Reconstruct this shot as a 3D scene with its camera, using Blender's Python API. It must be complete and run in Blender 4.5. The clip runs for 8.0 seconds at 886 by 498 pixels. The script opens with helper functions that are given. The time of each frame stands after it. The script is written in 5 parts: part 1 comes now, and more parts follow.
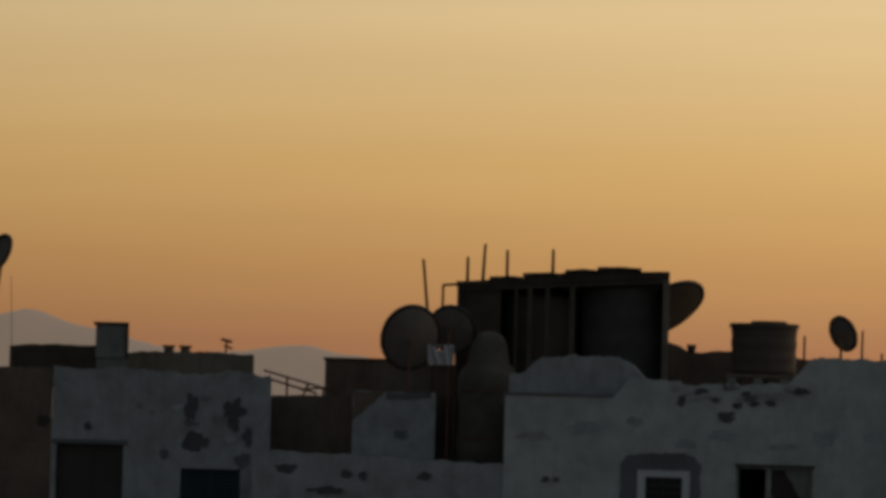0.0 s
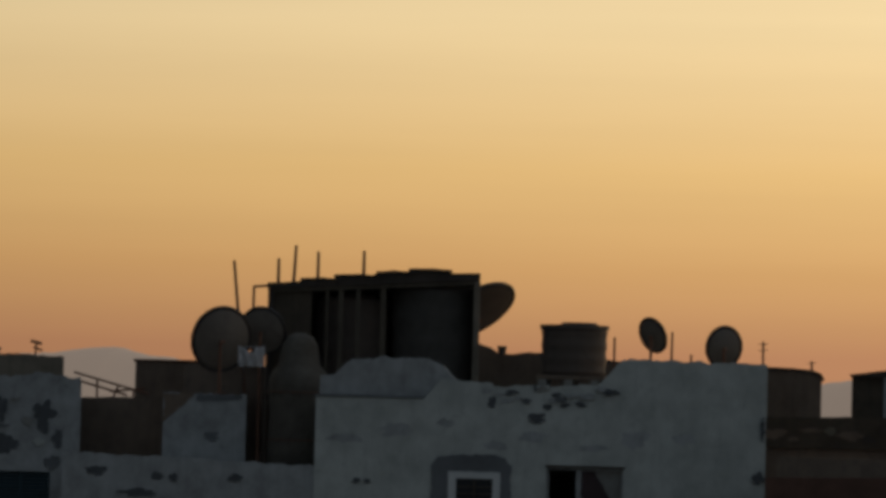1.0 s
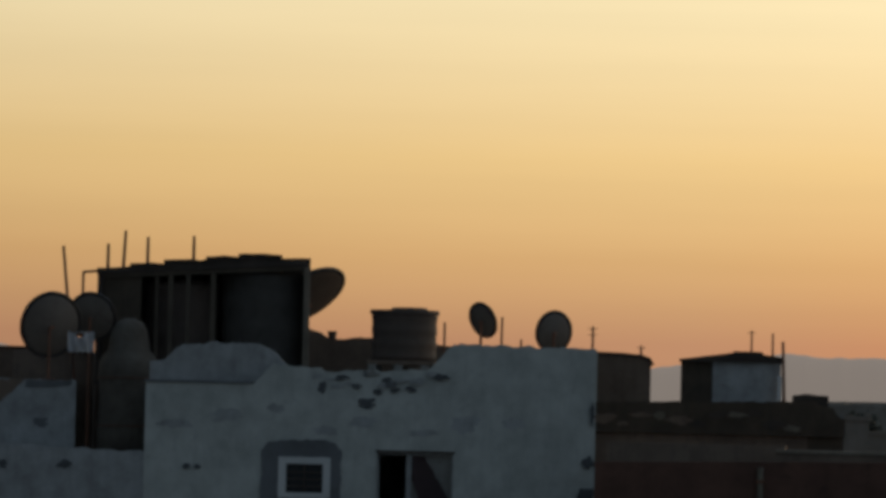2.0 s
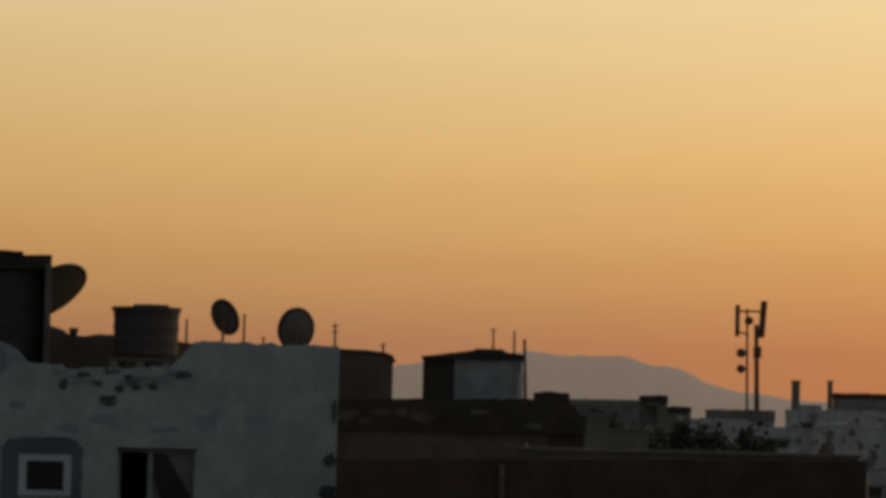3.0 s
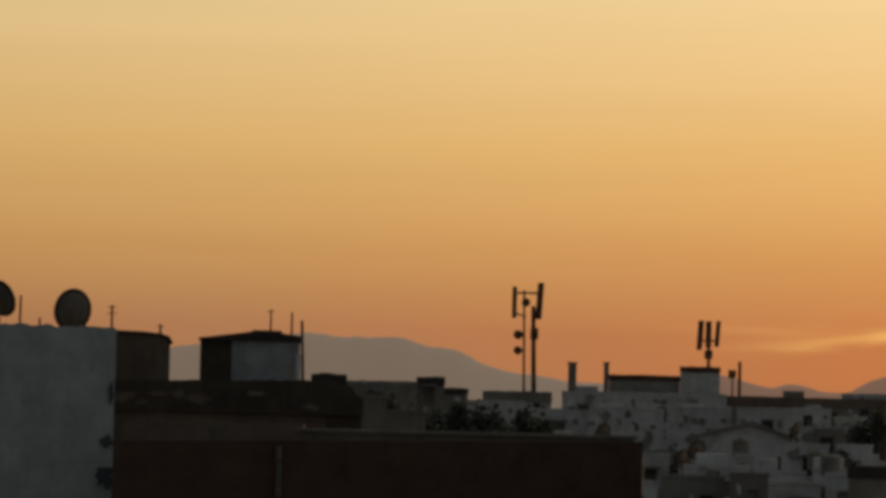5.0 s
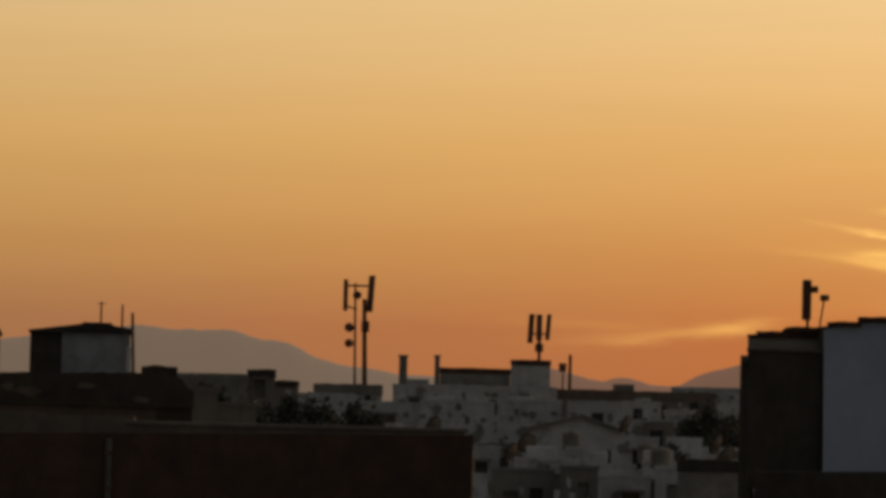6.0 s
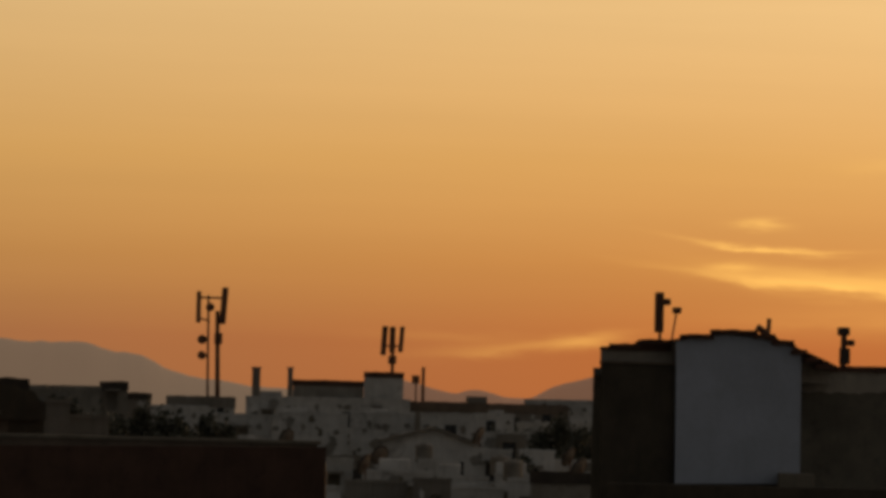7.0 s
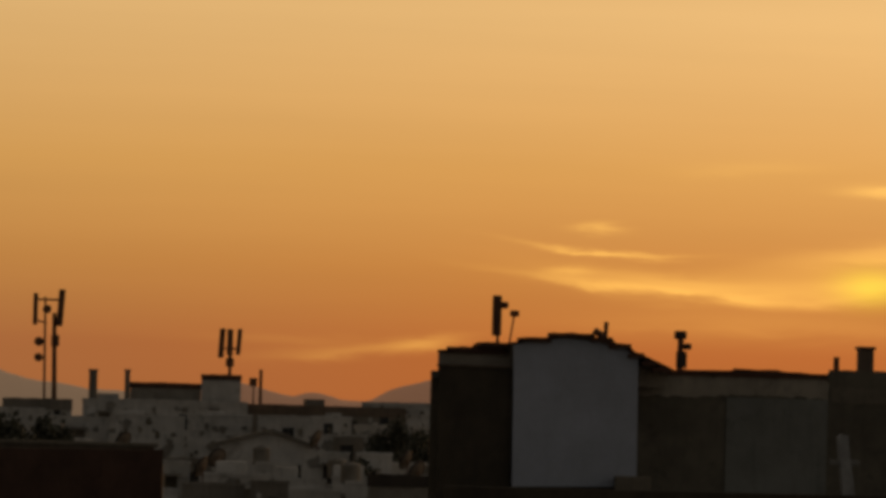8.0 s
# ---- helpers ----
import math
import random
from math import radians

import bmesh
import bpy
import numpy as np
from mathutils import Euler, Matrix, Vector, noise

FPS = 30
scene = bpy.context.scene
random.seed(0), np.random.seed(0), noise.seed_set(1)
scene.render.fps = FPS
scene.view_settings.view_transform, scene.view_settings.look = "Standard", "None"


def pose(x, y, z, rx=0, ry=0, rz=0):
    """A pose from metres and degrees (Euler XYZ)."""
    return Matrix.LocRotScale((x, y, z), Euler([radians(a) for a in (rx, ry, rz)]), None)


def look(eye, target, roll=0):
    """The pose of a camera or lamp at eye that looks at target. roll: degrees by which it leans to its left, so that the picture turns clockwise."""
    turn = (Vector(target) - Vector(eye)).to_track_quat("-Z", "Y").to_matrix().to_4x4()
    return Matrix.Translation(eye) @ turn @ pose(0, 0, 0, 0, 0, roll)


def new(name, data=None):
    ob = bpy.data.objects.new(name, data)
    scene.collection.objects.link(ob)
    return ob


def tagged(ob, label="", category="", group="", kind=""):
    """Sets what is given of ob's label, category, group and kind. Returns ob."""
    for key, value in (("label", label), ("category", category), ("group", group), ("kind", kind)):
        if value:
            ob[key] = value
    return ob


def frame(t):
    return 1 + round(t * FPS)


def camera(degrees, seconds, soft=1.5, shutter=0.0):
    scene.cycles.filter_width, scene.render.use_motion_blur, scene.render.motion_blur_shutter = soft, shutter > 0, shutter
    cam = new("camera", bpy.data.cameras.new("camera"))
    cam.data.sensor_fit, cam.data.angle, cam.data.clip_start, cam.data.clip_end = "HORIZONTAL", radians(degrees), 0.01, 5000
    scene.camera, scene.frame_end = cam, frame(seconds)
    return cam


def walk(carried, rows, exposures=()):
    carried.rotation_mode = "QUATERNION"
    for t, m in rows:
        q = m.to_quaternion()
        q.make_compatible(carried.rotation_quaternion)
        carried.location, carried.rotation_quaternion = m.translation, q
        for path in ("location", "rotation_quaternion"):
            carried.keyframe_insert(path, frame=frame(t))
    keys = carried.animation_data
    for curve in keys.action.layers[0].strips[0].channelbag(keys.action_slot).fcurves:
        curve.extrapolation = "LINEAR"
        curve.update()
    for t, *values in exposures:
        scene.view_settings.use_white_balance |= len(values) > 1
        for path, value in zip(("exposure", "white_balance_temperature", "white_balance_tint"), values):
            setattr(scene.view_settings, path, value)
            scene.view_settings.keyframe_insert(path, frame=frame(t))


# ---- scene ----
# ---- camera: one standing place on a roof terrace, a slow pan ----
cam = camera(12.5, 8.0, soft=4.0)
PATH = [
    (0.0, pose(0, 0, 14, 92.475, -1.547, 9.680)),
    (0.2, pose(0, 0, 14, 92.534, -1.533, 9.008)),
    (0.3, pose(0, 0, 14, 92.578, -1.527, 8.739)),
    (0.5, pose(0, 0, 14, 92.613, -1.513, 8.296)),
    (0.7, pose(0, 0, 14, 92.625, -1.497, 7.738)),
    (0.8, pose(0, 0, 14, 92.617, -1.490, 7.456)),
    (1.0, pose(0, 0, 14, 92.567, -1.474, 7.002)),
    (1.2, pose(0, 0, 14, 92.506, -1.449, 6.463)),
    (2.3, pose(0, 0, 14, 92.401, -1.314, 3.601)),
    (2.5, pose(0, 0, 14, 92.410, -1.319, 2.726)),
    (2.7, pose(0, 0, 14, 92.437, -1.322, 1.883)),
    (2.8, pose(0, 0, 14, 92.435, -1.324, 1.565)),
    (3.0, pose(0, 0, 14, 92.458, -1.327, 0.949)),
    (3.2, pose(0, 0, 14, 92.454, -1.310, 0.471)),
    (3.3, pose(0, 0, 14, 92.390, -1.302, 0.296)),
    (3.5, pose(0, 0, 14, 92.272, -1.285, 0.000)),
    (3.7, pose(0, 0, 14, 92.178, -1.289, -0.294)),
    (3.8, pose(0, 0, 14, 92.174, -1.290, -0.404)),
    (4.0, pose(0, 0, 14, 92.171, -1.294, -0.620)),
    (4.2, pose(0, 0, 14, 92.264, -1.302, -1.002)),
    (5.3, pose(0, 0, 14, 92.277, -1.375, -2.865)),
    (5.5, pose(0, 0, 14, 92.291, -1.433, -3.519)),
    (5.7, pose(0, 0, 14, 92.268, -1.423, -4.203)),
    (5.8, pose(0, 0, 14, 92.271, -1.417, -4.333)),
    (6.0, pose(0, 0, 14, 92.222, -1.407, -4.597)),
    (6.2, pose(0, 0, 14, 92.230, -1.423, -4.829)),
    (6.3, pose(0, 0, 14, 92.238, -1.430, -5.075)),
    (6.5, pose(0, 0, 14, 92.315, -1.446, -5.587)),
    (6.7, pose(0, 0, 14, 92.410, -1.435, -5.870)),
    (6.8, pose(0, 0, 14, 92.412, -1.429, -6.106)),
    (7.0, pose(0, 0, 14, 92.445, -1.418, -6.677)),
    (7.2, pose(0, 0, 14, 92.464, -1.426, -7.016)),
    (7.3, pose(0, 0, 14, 92.486, -1.429, -7.199)),
    (7.5, pose(0, 0, 14, 92.501, -1.437, -7.706)),
    (7.7, pose(0, 0, 14, 92.505, -1.466, -8.189)),
    (7.8, pose(0, 0, 14, 92.527, -1.481, -8.438)),
    (8.0, pose(0, 0, 14, 92.543, -1.510, -8.977)),
]
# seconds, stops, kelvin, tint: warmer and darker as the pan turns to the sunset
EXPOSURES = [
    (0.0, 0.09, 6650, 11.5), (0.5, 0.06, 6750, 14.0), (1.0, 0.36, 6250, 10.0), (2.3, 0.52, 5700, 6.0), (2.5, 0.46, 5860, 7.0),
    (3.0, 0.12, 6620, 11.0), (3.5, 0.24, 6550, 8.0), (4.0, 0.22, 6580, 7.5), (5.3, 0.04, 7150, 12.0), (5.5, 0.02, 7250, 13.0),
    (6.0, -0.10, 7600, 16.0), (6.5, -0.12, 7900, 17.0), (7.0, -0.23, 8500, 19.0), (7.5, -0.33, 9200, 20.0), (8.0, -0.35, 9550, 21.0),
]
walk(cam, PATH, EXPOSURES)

# ---- world: dusk sky, glow in the west round a sun low behind thin cloud ----
SUN_AZ, SUN_EL = 15.0, 2.22
world = bpy.data.worlds.new("dusk_sky")
scene.world = world
world.use_nodes = True
WT = world.node_tree
WT.nodes.clear()


def wn(kind, **sockets):
    n = WT.nodes.new(kind)
    for key, value in sockets.items():
        k = int(key[1:]) if key[1:].isdigit() else key
        if hasattr(value, "links"):
            WT.links.new(value, n.inputs[k])
        else:
            n.inputs[k].default_value = value
    return n


def wmath(op, a, b=0.0, c=0.0, clamp=False):
    n = wn("ShaderNodeMath", _0=a, _1=b, _2=c)
    n.operation, n.use_clamp = op, clamp
    return n.outputs[0]


def wmix(kind, fac, a, b):
    n = WT.nodes.new("ShaderNodeMix")
    n.data_type, n.blend_type = "RGBA", kind
    for sock, value in ((n.inputs[0], fac), (n.inputs[6], a), (n.inputs[7], b)):
        if hasattr(value, "links"):
            WT.links.new(value, sock)
        else:
            sock.default_value = value
    return n.outputs[2]


def wramp(fac, stops):
    n = wn("ShaderNodeValToRGB", _0=fac)
    el = n.color_ramp.elements
    while len(el) < len(stops):
        el.new(0.5)
    for e, (p, c) in zip(el, stops):
        e.position, e.color = p, (*c, 1)
    return n.outputs[0]


coord = WT.nodes.new("ShaderNodeTexCoord").outputs["Generated"]
sep = wn("ShaderNodeSeparateXYZ", _0=coord)
dx, dy, dz = sep.outputs
sun_dir = Vector((math.sin(radians(SUN_AZ)), math.cos(radians(SUN_AZ)), math.sin(radians(SUN_EL)))).normalized()
dot = wn("ShaderNodeVectorMath", _0=coord, _1=sun_dir)
dot.operation = "DOT_PRODUCT"
dot = dot.outputs["Value"]
# glow: the western half of the sky, gone on the other side
glow = wn("ShaderNodeMapRange", _0=dot, _1=-0.35, _2=0.80, _3=0.0, _4=1.0)
glow.interpolation_type = "SMOOTHSTEP"
glow = glow.outputs[0]
# square root of the height spreads the bands near the horizon
high = wmath("SQRT", wmath("MAXIMUM", dz, 0.0))
upper = [(0.45, (0.60, 0.490, 0.310)), (0.65, (0.26, 0.270, 0.270)), (1.0, (0.10, 0.125, 0.165))]
far_side = wramp(high, [(0.0, (0.34, 0.158, 0.080)), (0.14, (0.40, 0.188, 0.088)), (0.20, (0.535, 0.292, 0.109)),
                        (0.255, (0.66, 0.415, 0.160)), (0.32, (0.74, 0.550, 0.285))] + upper)
sun_side = wramp(high, [(0.0, (0.41, 0.132, 0.046)), (0.14, (0.475, 0.164, 0.054)), (0.20, (0.57, 0.272, 0.088)),
                        (0.255, (0.67, 0.400, 0.148)), (0.32, (0.74, 0.540, 0.275))] + upper)
ahead = wmath("MAXIMUM", dy, 0.05)
u = wmath("DIVIDE", dx, ahead)
v = wmath("DIVIDE", dz, ahead)
towards = wn("ShaderNodeMapRange", _0=u, _1=-0.02, _2=0.17, _3=0.0, _4=1.0)
bands = wmix("MIX", towards.outputs[0], far_side, sun_side)
sky = WT.nodes.new("ShaderNodeTexSky")
sky.sky_type, sky.sun_disc = "NISHITA", False
sky.sun_elevation, sky.sun_rotation = radians(SUN_EL), radians(SUN_AZ)
east = wmix("MULTIPLY", 1.0, sky.outputs[0], (0.010, 0.010, 0.010, 1))
east = wmix("ADD", 1.0, east, (0.064, 0.079, 0.093, 1))
base = wmix("MIX", glow, east, bands)

# thin evening clouds: u to the right, v up, as slopes from due ahead
uv = wn("ShaderNodeCombineXYZ", _0=wmath("MULTIPLY", u, 22.0), _1=wmath("MULTIPLY", v, 150.0))
wisp = wn("ShaderNodeTexNoise", Vector=uv.outputs[0], Scale=1.3, Detail=5.0, Roughness=0.6, Distortion=0.6)
wisp = wisp.outputs[0]
layer = wn("ShaderNodeCombineXYZ", _0=wmath("MULTIPLY", u, 5.0), _1=wmath("MULTIPLY", v, 95.0), _2=3.0)
layer = wn("ShaderNodeTexNoise", Vector=layer.outputs[0], Scale=1.0, Detail=4.0, Roughness=0.55).outputs[0]
layer = wmath("MULTIPLY_ADD", layer, 0.10, 0.95)
# the sky brightens towards the sun
nearer = wmath("MULTIPLY_ADD", wmath("MINIMUM", wmath("MAXIMUM", u, -0.3), 0.0), 0.85, 1.0)
nearer = wmath("ADD", nearer, wmath("MULTIPLY", wmath("MINIMUM", wmath("MAXIMUM", u, 0.0), 0.35), 0.95))
layer = wmath("MULTIPLY", layer, nearer)
base = wmix("MULTIPLY", 1.0, base, wn("ShaderNodeCombineXYZ", _0=layer, _1=layer, _2=layer).outputs[0])
ripple = wmath("MULTIPLY_ADD", wisp, 0.006, -0.003)
front = wmath("GREATER_THAN", dy, 0.1)


def cloud(u0, v0, a, b, slope, curve, power):
    """A wisp centred on (u0, v0), a long and b thick, leaning by slope and bowed by curve."""
    du = wmath("SUBTRACT", u, u0)
    mid = wmath("ADD", wmath("MULTIPLY", du, slope), wmath("MULTIPLY", wmath("MULTIPLY", du, du), curve))
    dv = wmath("ADD", wmath("SUBTRACT", wmath("SUBTRACT", v, v0), mid), ripple)
    q = wmath("ADD", wmath("POWER", wmath("DIVIDE", wmath("ABSOLUTE", du), a), 2.0),
              wmath("POWER", wmath("DIVIDE", wmath("ABSOLUTE", dv), b), 2.0))
    g = wmath("EXPONENT", wmath("MULTIPLY", q, -1.0))
    body = wmath("MULTIPLY", g, wmath("MULTIPLY_ADD", wisp, 1.2, 0.3))
    return wmath("MULTIPLY", body, power)


total = None
for spec in ((0.138, 0.0190, 0.023, 0.0018, 0.11, 1.0, 0.46), (0.152, 0.0209, 0.008, 0.0014, 0.14, 0.0, 0.55), (0.118, 0.0212, 0.020, 0.0016, 0.02, 0.0, 0.16), (0.196, 0.0515, 0.006, 0.0011, 0.0, 0.0, 0.75),
             (0.198, 0.0450, 0.017, 0.0007, -0.05, 2.2, 1.2), (0.189, 0.0402, 0.006, 0.0010, 0.0, 0.0, 0.7), (0.203, 0.0370, 0.026, 0.0010, -0.08, 0.6, 0.85), (0.214, 0.0378, 0.026, 0.0022, -0.08, 0.6, 0.65),
             (0.250, 0.0372, 0.040, 0.0040, 0.06, 1.5, 1.0), (0.272, 0.0470, 0.030, 0.0030, 0.12, 0.0, 0.8),
             (0.272, 0.0638, 0.011, 0.0018, 0.05, 0.0, 0.9), (0.235, 0.0680, 0.018, 0.0018, 0.05, 0.0, 0.18),
             (0.240, 0.0280, 0.040, 0.0030, 0.0, 0.0, 0.35)):
    one = cloud(*spec)
    total = one if total is None else wmath("ADD", total, one)
total = wmath("MULTIPLY", total, front)
lit = wmix("MULTIPLY", 1.0, (0.36, 0.285, 0.075, 1), wn("ShaderNodeCombineXYZ", _0=total, _1=total, _2=total).outputs[0])
base = wmix("ADD", 1.0, base, lit)
# the veiled sun's own brightness
sun_u, sun_v = math.tan(radians(SUN_AZ)), math.tan(radians(SUN_EL))
spread_u = wmath("POWER", wmath("ABSOLUTE", wmath("DIVIDE", wmath("SUBTRACT", u, sun_u), 0.0095)), 2.0)
spread_v = wmath("POWER", wmath("ABSOLUTE", wmath("DIVIDE", wmath("SUBTRACT", v, sun_v), 0.0045)), 2.0)
halo = wmath("MULTIPLY", wmath("EXPONENT", wmath("MULTIPLY", wmath("ADD", spread_u, spread_v), -1.0)), front)
hot = wmix("MULTIPLY", 1.0, (0.20, 0.36, 0.0, 1), wn("ShaderNodeCombineXYZ", _0=halo, _1=halo, _2=halo).outputs[0])
base = wmix("ADD", 1.0, base, hot)
background = wn("ShaderNodeBackground", _0=base, _1=1.0)
WT.links.new(background.outputs[0], wn("ShaderNodeOutputWorld").inputs[0])

lamp = bpy.data.lights.new("low_sun", "SUN")
lamp.energy, lamp.angle, lamp.color = 0.2, radians(4), (1.0, 0.62, 0.30)
new("low_sun", lamp).matrix_world = look((300, 1000, 60), (0, 0, 10))

# ---- materials ----
def material(name, color, color2=None, rough=0.9, grain=18.0, patch=0.9, stain=0.35, stain_color=(0.05, 0.045, 0.04),
             bump=0.35, metal=0.0, streak=0.0, vary=0.08, spot=2.3):
    """A weathered surface: broad patches between two tones, fine grain, dark stains, streaks that run down, relief."""
    m = bpy.data.materials.new(name)
    m.use_nodes = True
    nt = m.node_tree
    bsdf = nt.nodes["Principled BSDF"]
    color2 = color2 or tuple(c * 0.78 for c in color)

    def node(kind, **kw):
        n = nt.nodes.new(kind)
        for k, val in kw.items():
            n.inputs[k].default_value = val
        return n

    def mix(kind, fac, a, b):
        n = nt.nodes.new("ShaderNodeMix")
        n.data_type, n.blend_type = "RGBA", kind
        for s, val in ((n.inputs[0], fac), (n.inputs[6], a), (n.inputs[7], b)):
            if hasattr(val, "links"):
                nt.links.new(val, s)
            else:
                s.default_value = val if isinstance(val, float) else (*val, 1)
        return n.outputs[2]

    def curve(src, lo, hi, amount):
        n = nt.nodes.new("ShaderNodeMapRange")
        nt.links.new(src, n.inputs[0])
        for i, val in enumerate((lo, hi, 0.0, amount)):
            n.inputs[i + 1].default_value = val
        return n.outputs[0]

    geo = nt.nodes.new("ShaderNodeNewGeometry").outputs["Position"]
    broad = node("ShaderNodeTexNoise", Scale=patch, Detail=5.0, Roughness=0.62)
    fine = node("ShaderNodeTexNoise", Scale=grain, Detail=4.0, Roughness=0.7)
    spots = node("ShaderNodeTexNoise", Scale=patch * spot, Detail=6.0, Roughness=0.7, Distortion=0.8)
    for n in (broad, fine, spots):
        nt.links.new(geo, n.inputs["Vector"])
    col = mix("MIX", curve(broad.outputs[0], 0.36, 0.66, 1.0), color, color2)
    col = mix("MIX", curve(spots.outputs[0], 0.56, 0.74, stain), col, stain_color)
    if streak:
        stretch = nt.nodes.new("ShaderNodeMapping")
        nt.links.new(geo, stretch.inputs[0])
        stretch.inputs["Scale"].default_value = (7.0, 7.0, 0.7)
        run = node("ShaderNodeTexNoise", Scale=1.0, Detail=4.0, Roughness=0.6)
        nt.links.new(stretch.outputs[0], run.inputs["Vector"])
        col = mix("MIX", curve(run.outputs[0], 0.5, 0.8, streak), col, stain_color)
    grain_tone = curve(fine.outputs[0], 0.3, 0.7, 0.25)
    col = mix("MULTIPLY", grain_tone, col, (0.62, 0.6, 0.58))
    if vary:
        info = nt.nodes.new("ShaderNodeObjectInfo").outputs["Random"]
        col = mix("MULTIPLY", curve(info, 0.0, 1.0, vary * 4), col, (0.75, 0.73, 0.70))
    nt.links.new(col, bsdf.inputs["Base Color"])
    nt.links.new(curve(fine.outputs[0], 0.0, 1.0, 0.12), bsdf.inputs["Roughness"])
    rough_node = nt.nodes.new("ShaderNodeMath")
    rough_node.operation = "ADD"
    rough_node.inputs[1].default_value = rough - 0.06
    nt.links.new(curve(fine.outputs[0], 0.0, 1.0, 0.12), rough_node.inputs[0])
    nt.links.new(rough_node.outputs[0], bsdf.inputs["Roughness"])
    bsdf.inputs["Metallic"].default_value = metal
    relief = node("ShaderNodeBump", Strength=bump, Distance=0.03)
    nt.links.new(fine.outputs[0], relief.inputs["Height"])
    nt.links.new(relief.outputs[0], bsdf.inputs["Normal"])
    return m


WHITEWASH = material("whitewash", (0.615, 0.63, 0.595), (0.465, 0.48, 0.452), grain=14, patch=1.9, stain=0.45, stain_color=(0.27, 0.27, 0.27), streak=0.25)
WHITE_OLD = material("old_whitewash", (0.49, 0.50, 0.505), (0.33, 0.33, 0.33), grain=14, patch=2.2, stain=0.55, stain_color=(0.19, 0.18, 0.17), streak=0.35)
PLASTER = material("grey_plaster", (0.34, 0.33, 0.31), (0.25, 0.24, 0.22), stain=0.5, streak=0.3)
PATCH = material("bare_mortar", (0.20, 0.205, 0.215), (0.14, 0.142, 0.148), stain=0.4)
SCAR = material("dark_bare_mortar", (0.135, 0.14, 0.15), (0.09, 0.094, 0.10), patch=2.0, stain=0.5)
BROWN = material("brown_render", (0.24, 0.178, 0.135), (0.16, 0.117, 0.088), stain=0.5, stain_color=(0.06, 0.048, 0.04), streak=0.3)
REDBROWN = material("dark_red_render", (0.156, 0.080, 0.056), (0.098, 0.051, 0.036), patch=1.4, stain=0.5, stain_color=(0.034, 0.02, 0.017), streak=0.25)
CONCRETE = material("raw_concrete", (0.30, 0.29, 0.27), (0.22, 0.21, 0.19), stain=0.5, streak=0.25)
OCHRE = material("olive_plaster", (0.31, 0.31, 0.285), (0.23, 0.228, 0.205), stain=0.4, streak=0.25)
DARK_BOARD = material("dark_board", (0.092, 0.072, 0.058), (0.058, 0.046, 0.038), grain=30, stain=0.4, stain_color=(0.025, 0.022, 0.02), streak=0.4)
DARK_RENDER = material("dark_render", (0.29, 0.245, 0.19), (0.20, 0.165, 0.125), patch=1.3, stain=0.55, stain_color=(0.06, 0.05, 0.04), streak=0.35)
WING = material("brown_black_render", (0.245, 0.21, 0.16), (0.155, 0.132, 0.10), patch=1.1, stain=0.6, stain_color=(0.06, 0.05, 0.038), streak=0.4)
SOOT_RENDER = material("sooty_render", (0.108, 0.083, 0.058), (0.066, 0.050, 0.035), patch=1.3, stain=0.55, stain_color=(0.035, 0.03, 0.026), streak=0.4)
TAN_RENDER = material("tan_render", (0.52, 0.45, 0.37), (0.37, 0.32, 0.26), patch=1.6, stain=0.55, stain_color=(0.12, 0.10, 0.08), streak=0.35)
TOWN_SCAR = material("town_bare_mortar", (0.36, 0.335, 0.30), (0.25, 0.232, 0.21), patch=1.5, stain=0.5, vary=0.2)
TOWN_PALE = material("town_limewash", (0.80, 0.79, 0.77), (0.60, 0.59, 0.57), patch=1.2, spot=1.1, stain=0.9, stain_color=(0.26, 0.245, 0.225), streak=0.35, vary=0.15)
TOWN_GREY = material("town_render", (0.74, 0.725, 0.70), (0.53, 0.52, 0.495), patch=1.2, spot=1.1, stain=0.9, stain_color=(0.23, 0.215, 0.195), streak=0.35, vary=0.15)
TOWN_MID = material("town_brown_render", (0.42, 0.38, 0.33), (0.26, 0.23, 0.195), patch=1.0, stain=0.6, stain_color=(0.11, 0.095, 0.08), streak=0.3, vary=0.15)
TOWN_DARK = material("town_dark_render", (0.33, 0.295, 0.255), (0.23, 0.205, 0.175), patch=0.5, stain=0.5, streak=0.3, vary=0.12)
TILE = material("old_red_roof_tile", (0.17, 0.078, 0.050), (0.10, 0.048, 0.033), grain=30, patch=2.0, stain=0.5, stain_color=(0.04, 0.03, 0.025), vary=0.15)
GREY_BOARD = material("weathered_board", (0.145, 0.118, 0.086), (0.095, 0.077, 0.056), grain=30, stain=0.5, streak=0.4)
GREY_WALL = material("smooth_grey_white_plaster", (0.56, 0.605, 0.71), (0.48, 0.52, 0.60), stain=0.25, stain_color=(0.31, 0.33, 0.36), streak=0.15)
TANK_BLACK = material("black_tank_plastic", (0.055, 0.053, 0.050), (0.075, 0.068, 0.062), rough=0.55, grain=40, stain=0.3, bump=0.1)
TANK_GREY = material("dusty_grey_tank_fibre", (0.105, 0.094, 0.082), (0.07, 0.062, 0.054), rough=0.85, grain=30, patch=1.6, stain=0.5, stain_color=(0.07, 0.06, 0.05), streak=0.35, bump=0.2)
WRAP = material("brown_tarpaulin", (0.15, 0.13, 0.106), (0.098, 0.084, 0.068), patch=2.4, stain=0.6, stain_color=(0.05, 0.042, 0.035), streak=0.3, bump=0.5)
